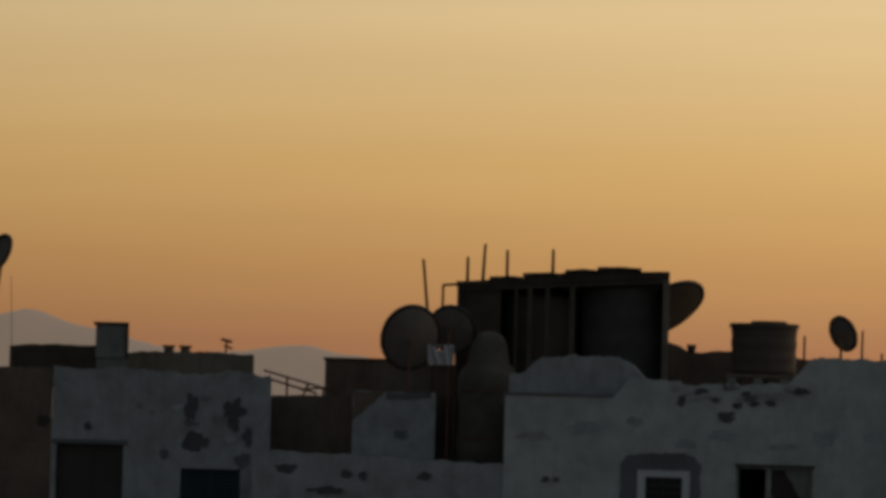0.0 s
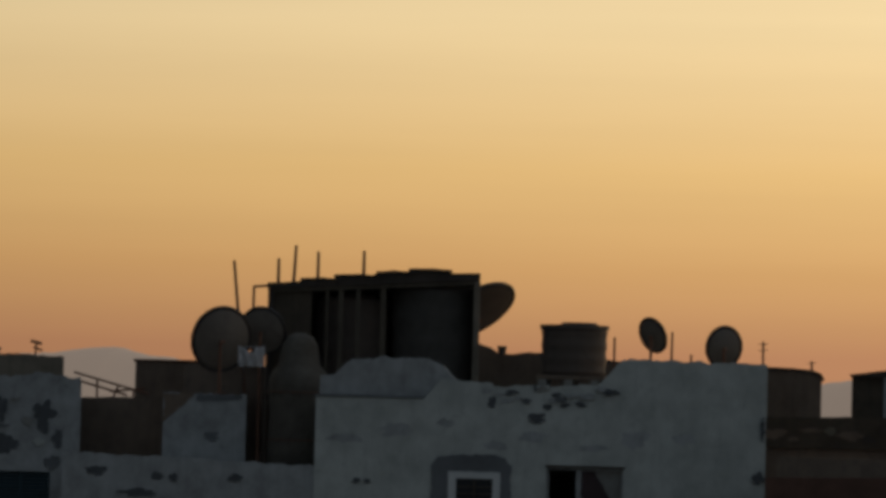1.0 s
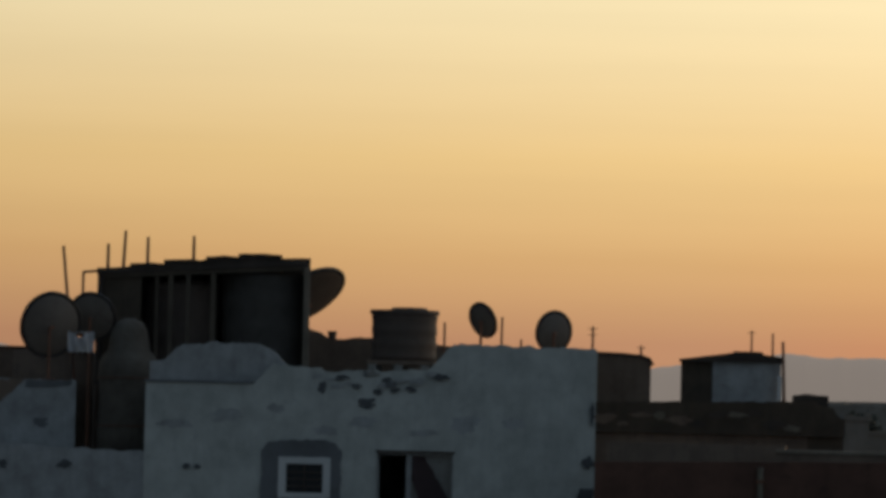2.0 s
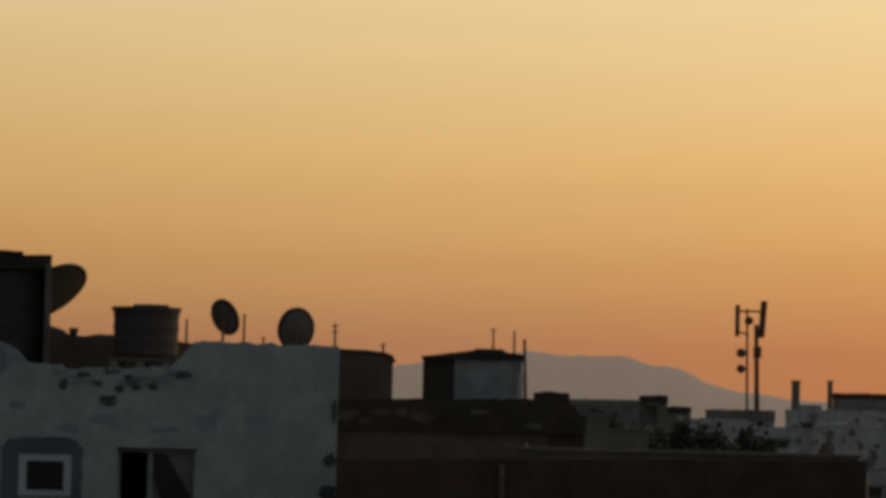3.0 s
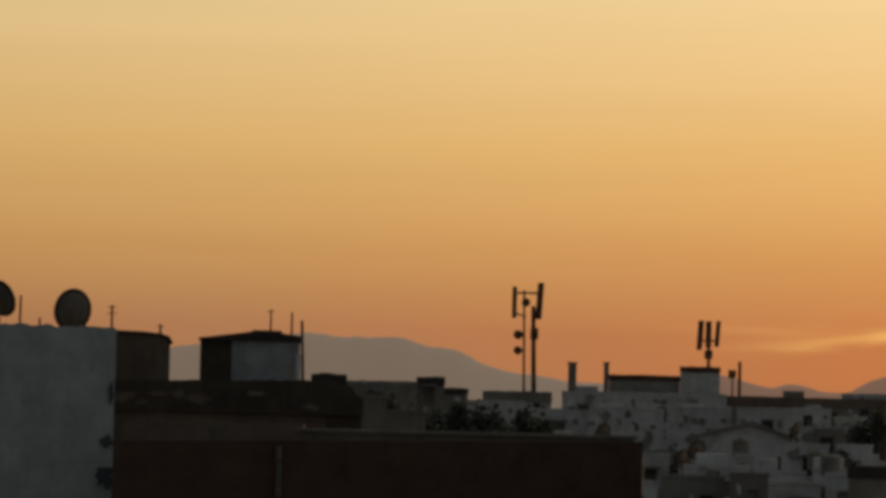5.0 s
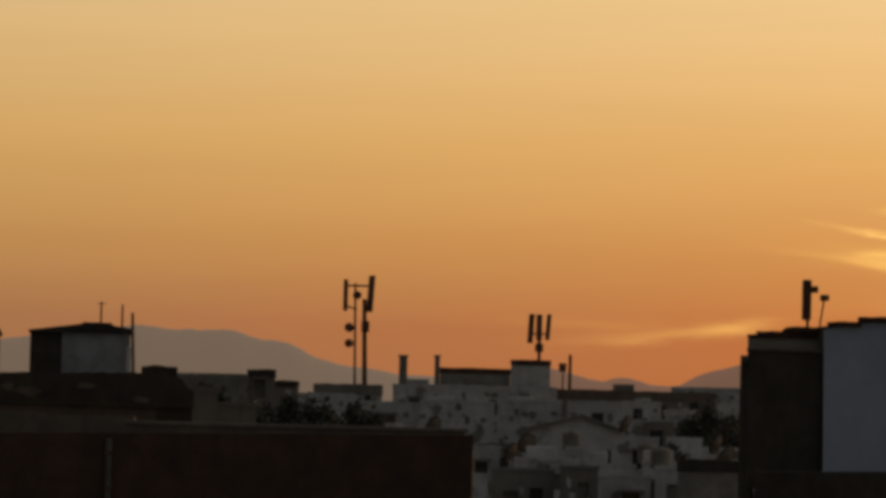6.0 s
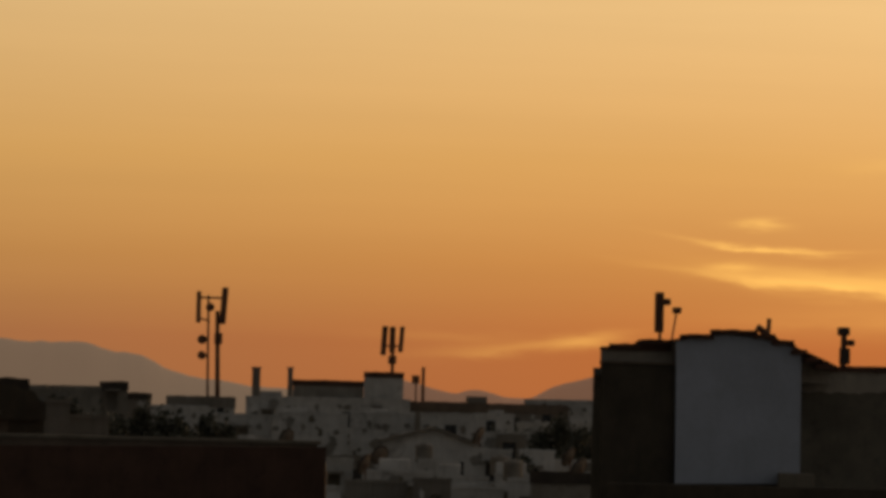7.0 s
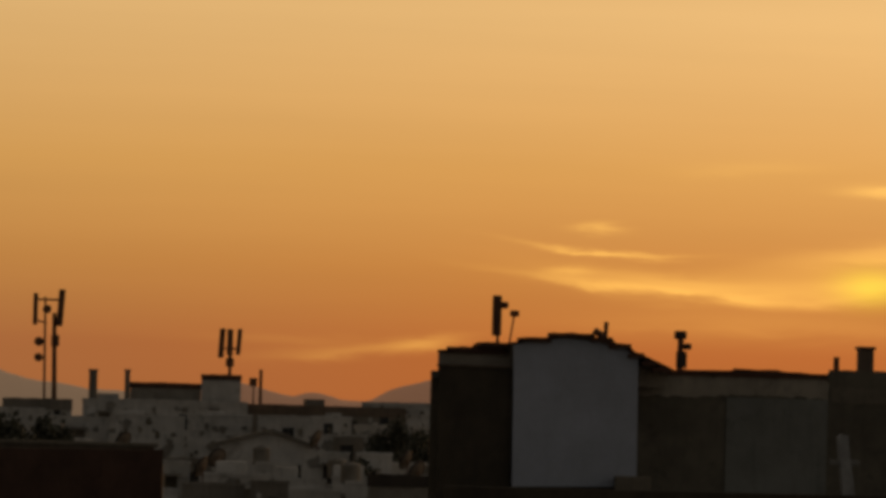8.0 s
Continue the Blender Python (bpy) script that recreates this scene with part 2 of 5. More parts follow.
TANK_BROWN = material("brown_tank_fibre", (0.13, 0.095, 0.075), (0.09, 0.068, 0.055), rough=0.75, grain=40, stain=0.45, streak=0.3, bump=0.15)
DISH = material("dish_paint", (0.215, 0.18, 0.15), (0.15, 0.122, 0.10), rough=0.6, grain=50, stain=0.5, stain_color=(0.08, 0.055, 0.04), bump=0.1, streak=0.3)
DISH_BROWN = material("rusted_dish_paint", (0.13, 0.092, 0.064), (0.09, 0.062, 0.043), rough=0.65, grain=50, stain=0.5, stain_color=(0.07, 0.04, 0.025), bump=0.1, streak=0.3)
DISH_RIM = material("dish_rim_steel", (0.065, 0.055, 0.05), rough=0.55, metal=0.5, grain=60, bump=0.1)
STEEL = material("rusty_steel", (0.23, 0.112, 0.066), (0.15, 0.068, 0.040), rough=0.75, metal=0.15, grain=60, stain=0.5, bump=0.2)
PANEL = material("antenna_panel_plastic", (0.30, 0.29, 0.28), rough=0.6, grain=40, stain=0.3, bump=0.05)
FRAME_WHITE = material("white_window_paint", (0.74, 0.74, 0.73), (0.64, 0.64, 0.63), rough=0.6, grain=60, stain=0.25, bump=0.1)
TEAL = material("teal_shutter_paint", (0.030, 0.065, 0.085), (0.022, 0.048, 0.062), rough=0.7, grain=40, stain=0.3, bump=0.15)
DOOR_BROWN = material("brown_door_paint", (0.075, 0.06, 0.052), rough=0.7, grain=40, stain=0.4, bump=0.15, streak=0.3)
CLOTH = material("white_cloth", (0.82, 0.82, 0.80), (0.74, 0.74, 0.73), rough=0.95, grain=80, stain=0.1, bump=0.2)
_t = CLOTH.node_tree
_through, _sum = _t.nodes.new("ShaderNodeBsdfTranslucent"), _t.nodes.new("ShaderNodeMixShader")
_through.inputs[0].default_value = (0.93, 0.94, 0.96, 1)
_sum.inputs[0].default_value = 0.9
_t.links.new(_t.nodes["Principled BSDF"].outputs[0], _sum.inputs[1])
_t.links.new(_through.outputs[0], _sum.inputs[2])
_t.links.new(_sum.outputs[0], _t.nodes["Material Output"].inputs[0])
CURTAIN = material("maroon_curtain", (0.075, 0.05, 0.052), (0.05, 0.034, 0.036), rough=0.95, grain=80, stain=0.2, bump=0.2)
BARK = material("bark", (0.12, 0.09, 0.07), grain=30, bump=0.6)
LEAF = material("dusty_leaf", (0.115, 0.112, 0.078), (0.08, 0.079, 0.055), rough=0.7, grain=8, stain=0.3, bump=0.1)
EARTH = material("dry_earth", (0.20, 0.16, 0.12), (0.15, 0.12, 0.09), grain=4, patch=0.05, stain=0.4, vary=0)

GLASS = bpy.data.materials.new("window_glass")
GLASS.use_nodes = True
_b = GLASS.node_tree.nodes["Principled BSDF"]
_b.inputs["Base Color"].default_value = (0.02, 0.025, 0.03, 1)
_b.inputs["Roughness"].default_value = 0.12


def distance_material(name, rock, haze_glow, amount):
    """Far land: bare rock, with the evening haze over it put in as an even glow."""
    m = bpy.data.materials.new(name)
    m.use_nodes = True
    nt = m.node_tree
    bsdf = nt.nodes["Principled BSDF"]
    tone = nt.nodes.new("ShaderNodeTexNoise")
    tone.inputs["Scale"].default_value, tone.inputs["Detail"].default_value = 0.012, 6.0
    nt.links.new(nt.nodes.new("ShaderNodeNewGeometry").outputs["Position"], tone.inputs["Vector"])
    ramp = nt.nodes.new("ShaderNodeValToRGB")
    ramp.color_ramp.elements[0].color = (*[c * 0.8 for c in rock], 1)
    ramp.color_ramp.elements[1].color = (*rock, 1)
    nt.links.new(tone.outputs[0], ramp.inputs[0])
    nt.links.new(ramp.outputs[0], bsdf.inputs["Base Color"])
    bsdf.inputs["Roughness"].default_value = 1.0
    # the rock emits the haze's colour; there is no real haze
    bsdf.inputs["Emission Color"].default_value = (*haze_glow, 1)
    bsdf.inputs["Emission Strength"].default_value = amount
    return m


# painted haze: rock tone, emitted haze tone, strength; the second is redder
HILL = distance_material("haze_glow_rock", (0.16, 0.13, 0.10), (0.151, 0.113, 0.085), 1.0)
HILL_WARM = distance_material("warm_haze_glow_rock", (0.16, 0.12, 0.09), (0.150, 0.083, 0.057), 1.0)

# ---- mesh helpers ----
ORIGIN, SLANT = {}, {}


def thing(name, x, y, z, label="", category="", group="", kind="", slant=0.0):
    """The Empty at a thing's base, under which its parts stand. slant: by how much its side walls run off square, in x per metre of y."""
    e = new(name)
    SLANT[e] = slant
    e.location = (x, y, z)
    e.empty_display_size = 0.2
    ORIGIN[e] = Vector((x, y, z))
    return tagged(e, label, category, group, kind)


def part(name, bm, mat, parent=None, label="", smooth=False, y0=None):
    """Links a bmesh, given in the world's metres, as one mesh under its thing or part."""
    at = ORIGIN[parent] if parent else Vector((0, 0, 0))
    slant = SLANT.get(parent, 0.0)
    if slant:
        y0 = min(v.co.y for v in bm.verts) if y0 is None else y0
        for v in bm.verts:
            v.co.x += slant * (v.co.y - y0)
    bmesh.ops.recalc_face_normals(bm, faces=bm.faces)
    bmesh.ops.translate(bm, vec=-at, verts=bm.verts)
    me = bpy.data.meshes.new(name)
    bm.to_mesh(me)
    bm.free()
    me.materials.append(mat)
    if smooth:
        for p in me.polygons:
            p.use_smooth = True
    ob = new(name, me)
    ob.parent = parent
    ORIGIN[ob], SLANT[ob] = at, slant
    return tagged(ob, label)


def box(x0, x1, y0, y1, z0, z1, bevel=0.0, bm=None):
    bm2 = bmesh.new()
    r = bmesh.ops.create_cube(bm2, size=1.0)
    bmesh.ops.scale(bm2, vec=(x1 - x0, y1 - y0, z1 - z0), verts=r["verts"])
    bmesh.ops.translate(bm2, vec=((x0 + x1) / 2, (y0 + y1) / 2, (z0 + z1) / 2), verts=r["verts"])
    if bevel:
        bmesh.ops.bevel(bm2, geom=bm2.edges[:], offset=bevel, segments=2, affect="EDGES", profile=0.6)
    if bm is None:
        return bm2
    me = bpy.data.meshes.new("tmp")
    bm2.to_mesh(me)
    bm2.free()
    bm.from_mesh(me)
    bpy.data.meshes.remove(me)
    return bm


def rod(p, q, r, r2=None, seg=8, bm=None):
    """A round bar from p to q."""
    bm = bm or bmesh.new()
    p, q = Vector(p), Vector(q)
    d = q - p
    m = Matrix.Translation((p + q) / 2) @ d.to_track_quat("Z", "Y").to_matrix().to_4x4()
    bmesh.ops.create_cone(bm, cap_ends=True, segments=seg, radius1=r, radius2=r if r2 is None else r2, depth=d.length, matrix=m)
    return bm


def prism(outline, y0, y1):
    """An upright outline in x and z, given thickness from y0 to y1."""
    bm = bmesh.new()
    f = bm.faces.new([bm.verts.new((x, y0, z)) for x, z in outline])
    r = bmesh.ops.extrude_face_region(bm, geom=[f])
    bmesh.ops.translate(bm, vec=(0, y1 - y0, 0), verts=[g for g in r["geom"] if isinstance(g, bmesh.types.BMVert)])
    return bm


def worn(tops, z0, y0, y1, step=0.12, rough=0.02, seed=0.0):
    """A wall whose top runs through the given (x, z) corners, a little crumbled."""
    xs = [p[0] for p in tops]
    zs = [p[1] for p in tops]
    n = max(3, int((xs[-1] - xs[0]) / step))
    line = sorted(set([xs[0] + (xs[-1] - xs[0]) * i / n for i in range(n + 1)] + xs))
    top = []
    for x in line:
        z = float(np.interp(x, xs, zs))
        z += rough * noise.noise((x * 4.0, seed, 1.7)) + rough * 0.6 * noise.noise((x * 13.0, seed, 5.1))
        top.append((x, z))
    return prism([(xs[0], z0)] + top + [(xs[-1], z0)], y0, y1)


def holed(x0, x1, z0, z1, y, thick, holes):
    """A wall with openings right through it. holes: (x0, x1, z0, z1)."""
    gx = sorted({x0, x1, *[h[0] for h in holes], *[h[1] for h in holes]})
    gz = sorted({z0, z1, *[h[2] for h in holes], *[h[3] for h in holes]})
    bm = bmesh.new()
    vs = {(i, k): bm.verts.new((x, y, z)) for i, x in enumerate(gx) for k, z in enumerate(gz)}
    faces = []
    for i in range(len(gx) - 1):
        for k in range(len(gz) - 1):
            cx, cz = (gx[i] + gx[i + 1]) / 2, (gz[k] + gz[k + 1]) / 2
            if any(h[0] < cx < h[1] and h[2] < cz < h[3] for h in holes):
                continue
            faces.append(bm.faces.new([vs[i, k], vs[i + 1, k], vs[i + 1, k + 1], vs[i, k + 1]]))
    r = bmesh.ops.extrude_face_region(bm, geom=faces)
    bmesh.ops.translate(bm, vec=(0, thick, 0), verts=[g for g in r["geom"] if isinstance(g, bmesh.types.BMVert)])
    bmesh.ops.delete(bm, geom=[v for v in bm.verts if not v.link_faces], context="VERTS")
    return bm


def blob_patch(cx, cz, rx, rz, y, seed, depth=0.012):
    """An uneven scar in the plaster, standing a little proud of the wall at y."""
    pts = []
    for i in range(28):
        a = 2 * math.pi * i / 28
        k = 1 + 0.55 * noise.noise((math.cos(a) * 1.6 + seed, math.sin(a) * 1.6, seed * 3.1)) + 0.4 * noise.noise((math.cos(a) * 4.5, math.sin(a) * 4.5 + seed, seed))
        pts.append((cx + rx * k * math.cos(a), cz + rz * k * math.sin(a)))
    return prism(pts, y - depth, y + 0.05)


def ragged(outline, step, amount, seed):
    """The outline with its edges broken up unevenly."""
    out = []
    for (xa, za), (xb, zb) in zip(outline, outline[1:] + outline[:1]):
        n = max(1, int(math.hypot(xb - xa, zb - za) / step))
        for i in range(n):
            x, z = xa + (xb - xa) * i / n, za + (zb - za) * i / n
            out.append((x + amount * noise.noise((x * 7, z * 7, seed)), z + amount * noise.noise((x * 7, z * 7, seed + 9))))
    return out


def shell(root, x0, x1, y0, y1, z0, z1, mat, roof_mat, thick=0.25):
    """Side walls, back wall and roof slab of a house whose front wall is made apart."""
    part("wall", box(x0, x0 + thick, y0 + thick, y1 - thick, z0, z1), mat, root, y0=y0)
    part("wall", box(x1 - thick, x1, y0 + thick, y1 - thick, z0, z1), mat, root, y0=y0)
    part("wall", box(x0, x1, y1 - thick, y1, z0, z1), mat, root, y0=y0)
    part("roof", box(x0 + 0.002, x1 - 0.002, y0 + 0.002, y1 - 0.002, z1, z1 + 0.15), roof_mat, root, y0=y0)


def window_unit(root, x0, x1, y, z0, z1, frame_mat, bars=2, pane_mat=None):
    """A window set in its opening: frame, pane and glazing bars."""
    w = part("window", holed(x0, x1, z0, z1, y, 0.07, [(x0 + 0.055, x1 - 0.055, z0 + 0.055, z1 - 0.055)]), frame_mat, root, "painted window frame")
    part("pane", box(x0 + 0.05, x1 - 0.05, y + 0.03, y + 0.04, z0 + 0.05, z1 - 0.05), pane_mat or GLASS, w, "dark window glass")
    for i in range(bars):
        z = z0 + (z1 - z0) * (i + 1) / (bars + 1)
        part("glazing_bar", box(x0 + 0.05, x1 - 0.05, y + 0.005, y + 0.028, z - 0.014, z + 0.014), frame_mat, w)
    return w


def satellite_dish(x, y, z, r, turn, tilt, foot, label, squeeze=1.0, mat=None, lean=0.0):
    """A dish on a bent mast. turn: degrees from facing the camera, to its right; tilt: degrees upward. foot: the height it stands on."""
    back_y = y + (0.25 if math.cos(radians(turn)) > 0 else -0.25)
    root = thing("satellite_dish", x + lean, back_y, foot, label, "satellite dish", "satellite dishes on the roofs")
    m = Matrix.Translation((x, y, z)) @ pose(0, 0, 0, 0, 0, turn) @ pose(0, 0, 0, 90 - tilt, 0, 0) @ Matrix.Diagonal((squeeze, 1, 1, 1))
    # bowl: rings of a paraboloid, two skins, opening along its own +z
    bm = bmesh.new()
    rings = []
    for skin in (0.0, 0.018):
        for j in range(8):
            rr = r * (0.06 + 0.94 * j / 7)
            rings.append([bm.verts.new(m @ Vector((rr * math.cos(2 * math.pi * i / 40), rr * math.sin(2 * math.pi * i / 40),
                          0.22 * r * (rr / r) ** 2 - skin - 0.11 * r))) for i in range(40)])
    for a, b in list(zip(rings[:7], rings[1:8])) + list(zip(rings[8:15], rings[9:16])) + [(rings[7], rings[15])]:
        for i in range(40):
            bm.faces.new((a[i], a[(i + 1) % 40], b[(i + 1) % 40], b[i]))
    for ring in (rings[0], rings[8]):
        bm.faces.new(ring)
    bowl = part("reflector", bm, mat or DISH, root, smooth=True)
    # rolled rim
    bm = bmesh.new()
    for i in range(40):
        a, b = 2 * math.pi * i / 40, 2 * math.pi * (i + 1) / 40
        rod(m @ Vector((r * math.cos(a), r * math.sin(a), 0.11 * r)), m @ Vector((r * math.cos(b), r * math.sin(b), 0.11 * r)), 0.036 + 0.02 * r, seg=6, bm=bm)
    part("rim", bm, DISH_RIM, bowl, "dark rolled steel rim")
    # feed arm and its head
    head = m @ Vector((0, -0.18 * r, 0.95 * r))
    part("feed_arm", rod(m @ Vector((0, -0.98 * r, 0.08 * r)), head, 0.016), DISH_RIM, root)
    part("feed_head", rod(head, m @ Vector((0, -0.1 * r, 0.75 * r)), 0.035, 0.05), DISH_RIM, root)
    # mast
    back = m @ Vector((0, 0, -0.2 * r))
    top = Vector((x, back_y, z - 0.1 * r))
    part("mast", rod((x + lean, back_y, foot), top, 0.03), STEEL, root)
    part("bracket", rod(top, back, 0.035), STEEL, root)
    part("foot_plate", box(x + lean - 0.12, x + lean + 0.12, back_y - 0.12, back_y + 0.12, foot - 0.004, foot + 0.02), STEEL, root)
    return root


def aerial_pole(x, y, z0, z1, lean=0.0, r=0.022, crosses=0, label="thin rusty aerial pole on a flat roof"):
    root = thing("aerial_pole", x - lean, y, z0, label, "pole", "aerial poles on the roofs")
    part("pole", rod((x - lean, y, z0), (x, y, z1), r, r * 0.8), STEEL, root)
    part("foot_plate", box(x - lean - 0.06, x - lean + 0.06, y - 0.06, y + 0.06, z0 - 0.004, z0 + 0.015), STEEL, root)
    for i in range(crosses):
        z = z1 - 0.06 - i * 0.13
        part("cross_bar", rod((x - 0.10, y, z), (x + 0.10, y, z + 0.01), 0.009), STEEL, root)
    return root


# ---- ground and distance ----
def ground_height(x, y):
    k = min(max((y - 108) / 42, 0), 1)
    return 8.0 * k * k * (3 - 2 * k)


bm = bmesh.new()
gx = [-3500, -1500, -600, -200, -80, -40, -20, 0, 20, 40, 80, 200, 600, 1500, 3500]
gy = [-1500, -400, -100, -20, 20, 60, 80, 100, 108, 115, 122, 129, 136, 143, 150, 200, 300, 450, 800, 1600, 3000, 4900]
grid = [[bm.verts.new((x, y, ground_height(x, y))) for x in gx] for y in gy]
for j in range(len(gy) - 1):
    for i in range(len(gx) - 1):
        bm.faces.new((grid[j][i], grid[j][i + 1], grid[j + 1][i + 1], grid[j + 1][i]))
tagged(part("ground", bm, EARTH), "dry bare earth under the town", "ground", kind="structure")


def mountain(name, y, crest, label, mat=None):
    """A range far behind the town: crest gives the rough run of its ridge in x and z; flanks and crags are made up."""
    bm = bmesh.new()
    xs, zs = [c[0] for c in crest], [c[1] for c in crest]
    x0, x1 = xs[0], xs[-1]
    nx, ny = 300, 14
    rows = []
    for j in range(ny):
        w = j / (ny - 1)
        side = math.sin(math.pi * w)
        row = []
        for i in range(nx + 1):
            x = x0 + (x1 - x0) * i / nx
            h = sum(float(np.interp(x + o, xs, zs)) for o in (-5, -1.5, 1.5, 5)) / 4 - 4
            h += 2.2 * noise.noise((x * 0.025, 2.0, y)) + 1.0 * noise.noise((x * 0.09, 7.0, y))
            crag = 1 + 0.25 * noise.noise((x * 0.012, w * 3.0, 4.0)) * (1 - side)
            row.append(bm.verts.new((x, y - 260 + 520 * w, 4 + h * side * crag)))
        rows.append(row)
    for a, b in zip(rows, rows[1:]):
        for i in range(nx):
            bm.faces.new((a[i], a[i + 1], b[i + 1], b[i]))
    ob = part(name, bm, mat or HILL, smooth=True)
    return tagged(ob, label, "mountain", kind="structure")


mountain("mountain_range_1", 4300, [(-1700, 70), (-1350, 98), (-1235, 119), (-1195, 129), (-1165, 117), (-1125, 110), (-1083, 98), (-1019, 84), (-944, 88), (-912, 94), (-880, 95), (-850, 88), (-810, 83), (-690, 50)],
         "grey-brown mountain range, evening haze put in as glow")
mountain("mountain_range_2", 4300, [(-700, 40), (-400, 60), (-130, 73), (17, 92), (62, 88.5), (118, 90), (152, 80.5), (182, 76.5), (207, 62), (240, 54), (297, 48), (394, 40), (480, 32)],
         "grey-brown mountain range, evening haze put in as glow")
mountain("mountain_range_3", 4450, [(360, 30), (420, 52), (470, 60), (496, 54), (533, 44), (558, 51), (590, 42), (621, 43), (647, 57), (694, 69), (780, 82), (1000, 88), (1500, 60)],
         "low mountain range under the sunset, haze put in as glow", HILL_WARM)

# ---- white house with the tank shelter ----
white_house = thing("white_house", -8.5, 86, 0, "whitewashed flat-roofed house with crumbling parapet and stained walls", "house", slant=-0.052)
part("wall", holed(-13.33, -3.67, 0, 14.69, 86.0, 0.25, [(-10.42, -9.30, 12.26, 13.13), (-8.32, -6.68, 11.15, 13.28)]), WHITEWASH, white_house)
shell(white_house, -13.33, -3.67, 86.0, 97.0, 0, 14.45, WHITEWASH, CONCRETE)
part("parapet", worn([(-10.95, 14.69), (-10.6, 15.1), (-10.2, 15.10), (-9.85, 15.06), (-9.48, 14.98), (-7.25, 15.03), (-7.05, 15.24), (-6.85, 15.50), (-6.7, 15.63), (-5.14, 15.59), (-3.672, 15.56)],
                     14.69, 86.0, 86.25, step=0.08, rough=0.06, seed=2), WHITEWASH, white_house)
part("parapet", worn([(-13.3, 15.08), (-13.0, 15.16), (-12.62, 15.46), (-11.9, 15.55), (-11.2, 15.53), (-10.75, 15.46), (-10.5, 15.22), (-10.3, 15.04), (-9.5, 14.9)], 14.45, 86.32, 86.6, step=0.08, rough=0.07, seed=4), WHITE_OLD, white_house)
part("ledge", box(-13.36, -11.0, 85.96, 86.3, 14.67, 14.72, 0.012), PATCH, white_house)
part("parapet", worn([(-3.92, 15.4), (-3.67, 15.5)], 14.45, 86.25, 97, seed=5), WHITEWASH, white_house)
# arched grey surround and small white window
outline = [(-10.80, 12.0), (-10.80, 13.25), (-10.66, 13.44), (-10.30, 13.49), (-9.55, 13.52), (-9.22, 13.45), (-9.08, 13.25), (-9.08, 12.0),
           (-9.30, 12.0), (-9.30, 13.13), (-10.42, 13.13), (-10.42, 12.0)]
part("window_surround", prism(ragged(outline, 0.09, 0.045, 3.0), 85.965, 86.02), PATCH, white_house, "rough grey cement band round the window")
window_unit(white_house, -10.42, -9.30, 85.98, 12.26, 13.13, FRAME_WHITE, bars=0)
win = part("window", holed(-10.42, -9.30, 12.26, 13.13, 85.93, 0.05, [(-10.25, -9.46, 12.37, 12.99)]), FRAME_WHITE, white_house, "white painted window surround")
for k in range(3):
    part("grille_bar", box(-10.25, -9.46, 85.945, 85.965, 12.50 + 0.15 * k, 12.525 + 0.15 * k), DARK_BOARD, win)
part("grille_bar", box(-9.87, -9.84, 85.945, 85.965, 12.37, 12.99), DARK_BOARD, win)
# wide opening with a half-drawn curtain
opening = part("balcony_door", holed(-8.32, -6.68, 11.15, 13.28, 86.10, 0.06, [(-8.27, -7.69, 11.2, 13.22), (-7.58, -6.73, 11.2, 13.22)]), WHITE_OLD, white_house, "worn white frame of a wide open door")
part("curtain", prism(ragged([(-7.57, 13.2), (-7.30, 13.2), (-7.12, 12.9), (-6.95, 12.6), (-6.78, 12.3), (-6.74, 11.9), (-6.74, 11.25), (-7.25, 11.25), (-7.3, 11.9), (-7.42, 12.3), (-7.57, 12.75)], 0.1, 0.03, 4.0), 86.11, 86.14), CURTAIN, opening, "dark maroon half-drawn curtain")
part("door_leaf", box(-7.58, -6.73, 86.17, 86.21, 11.2, 13.22), PLASTER, opening)
part("lintel", box(-8.34, -6.64, 85.975, 86.02, 13.275, 13.32, 0.01), DARK_BOARD, white_house)
for i, (cx, cz, rx, rz) in enumerate([(-9.52, 14.62, 0.09, 0.12), (-8.33, 14.55, 0.10, 0.07), (-7.95, 14.60, 0.12, 0.05), (-8.55, 14.30, 0.20, 0.11), (-7.60, 14.62, 0.12, 0.06),
                                      (-8.15, 14.82, 0.10, 0.06), (-9.1, 14.85, 0.14, 0.07), (-12.42, 12.88, 0.08, 0.06), (-12.17, 12.88, 0.06, 0.05),
                                      (-3.80, 13.16, 0.12, 0.12), (-3.83, 12.42, 0.17, 0.22), (-3.74, 14.2, 0.05, 0.25), (-7.0, 14.9, 0.18, 0.06)]):
    part("plaster_scar", blob_patch(cx, cz, rx, rz, 86.0, i + 0.3, 0.010 + 0.004 * i), SCAR, white_house, "bare mortar where plaster fell")

# crumbled plaster under the broken parapet
wear = random.Random(21)
for i in range(13):
    cx, cz = -9.6 + 0.2 * i + wear.uniform(-0.06, 0.06), wear.uniform(14.66, 14.96)
    part("plaster_scar", blob_patch(cx, cz, wear.uniform(0.06, 0.16), wear.uniform(0.03, 0.08), 86.0, i * 1.7 + 60, 0.012 + 0.004 * i), wear.choice([PATCH, WHITE_OLD, PLASTER, WHITE_OLD]), white_house, "crumbled plaster")
for i in range(8):
    part("plaster_scar", blob_patch(-12.7 + 1.05 * i + wear.uniform(-0.15, 0.15), wear.uniform(13.6, 14.2), wear.uniform(0.12, 0.38), wear.uniform(0.08, 0.20), 86.0, i * 2.3 + 90, 0.006), WHITE_OLD, white_house, "faded limewash patch")

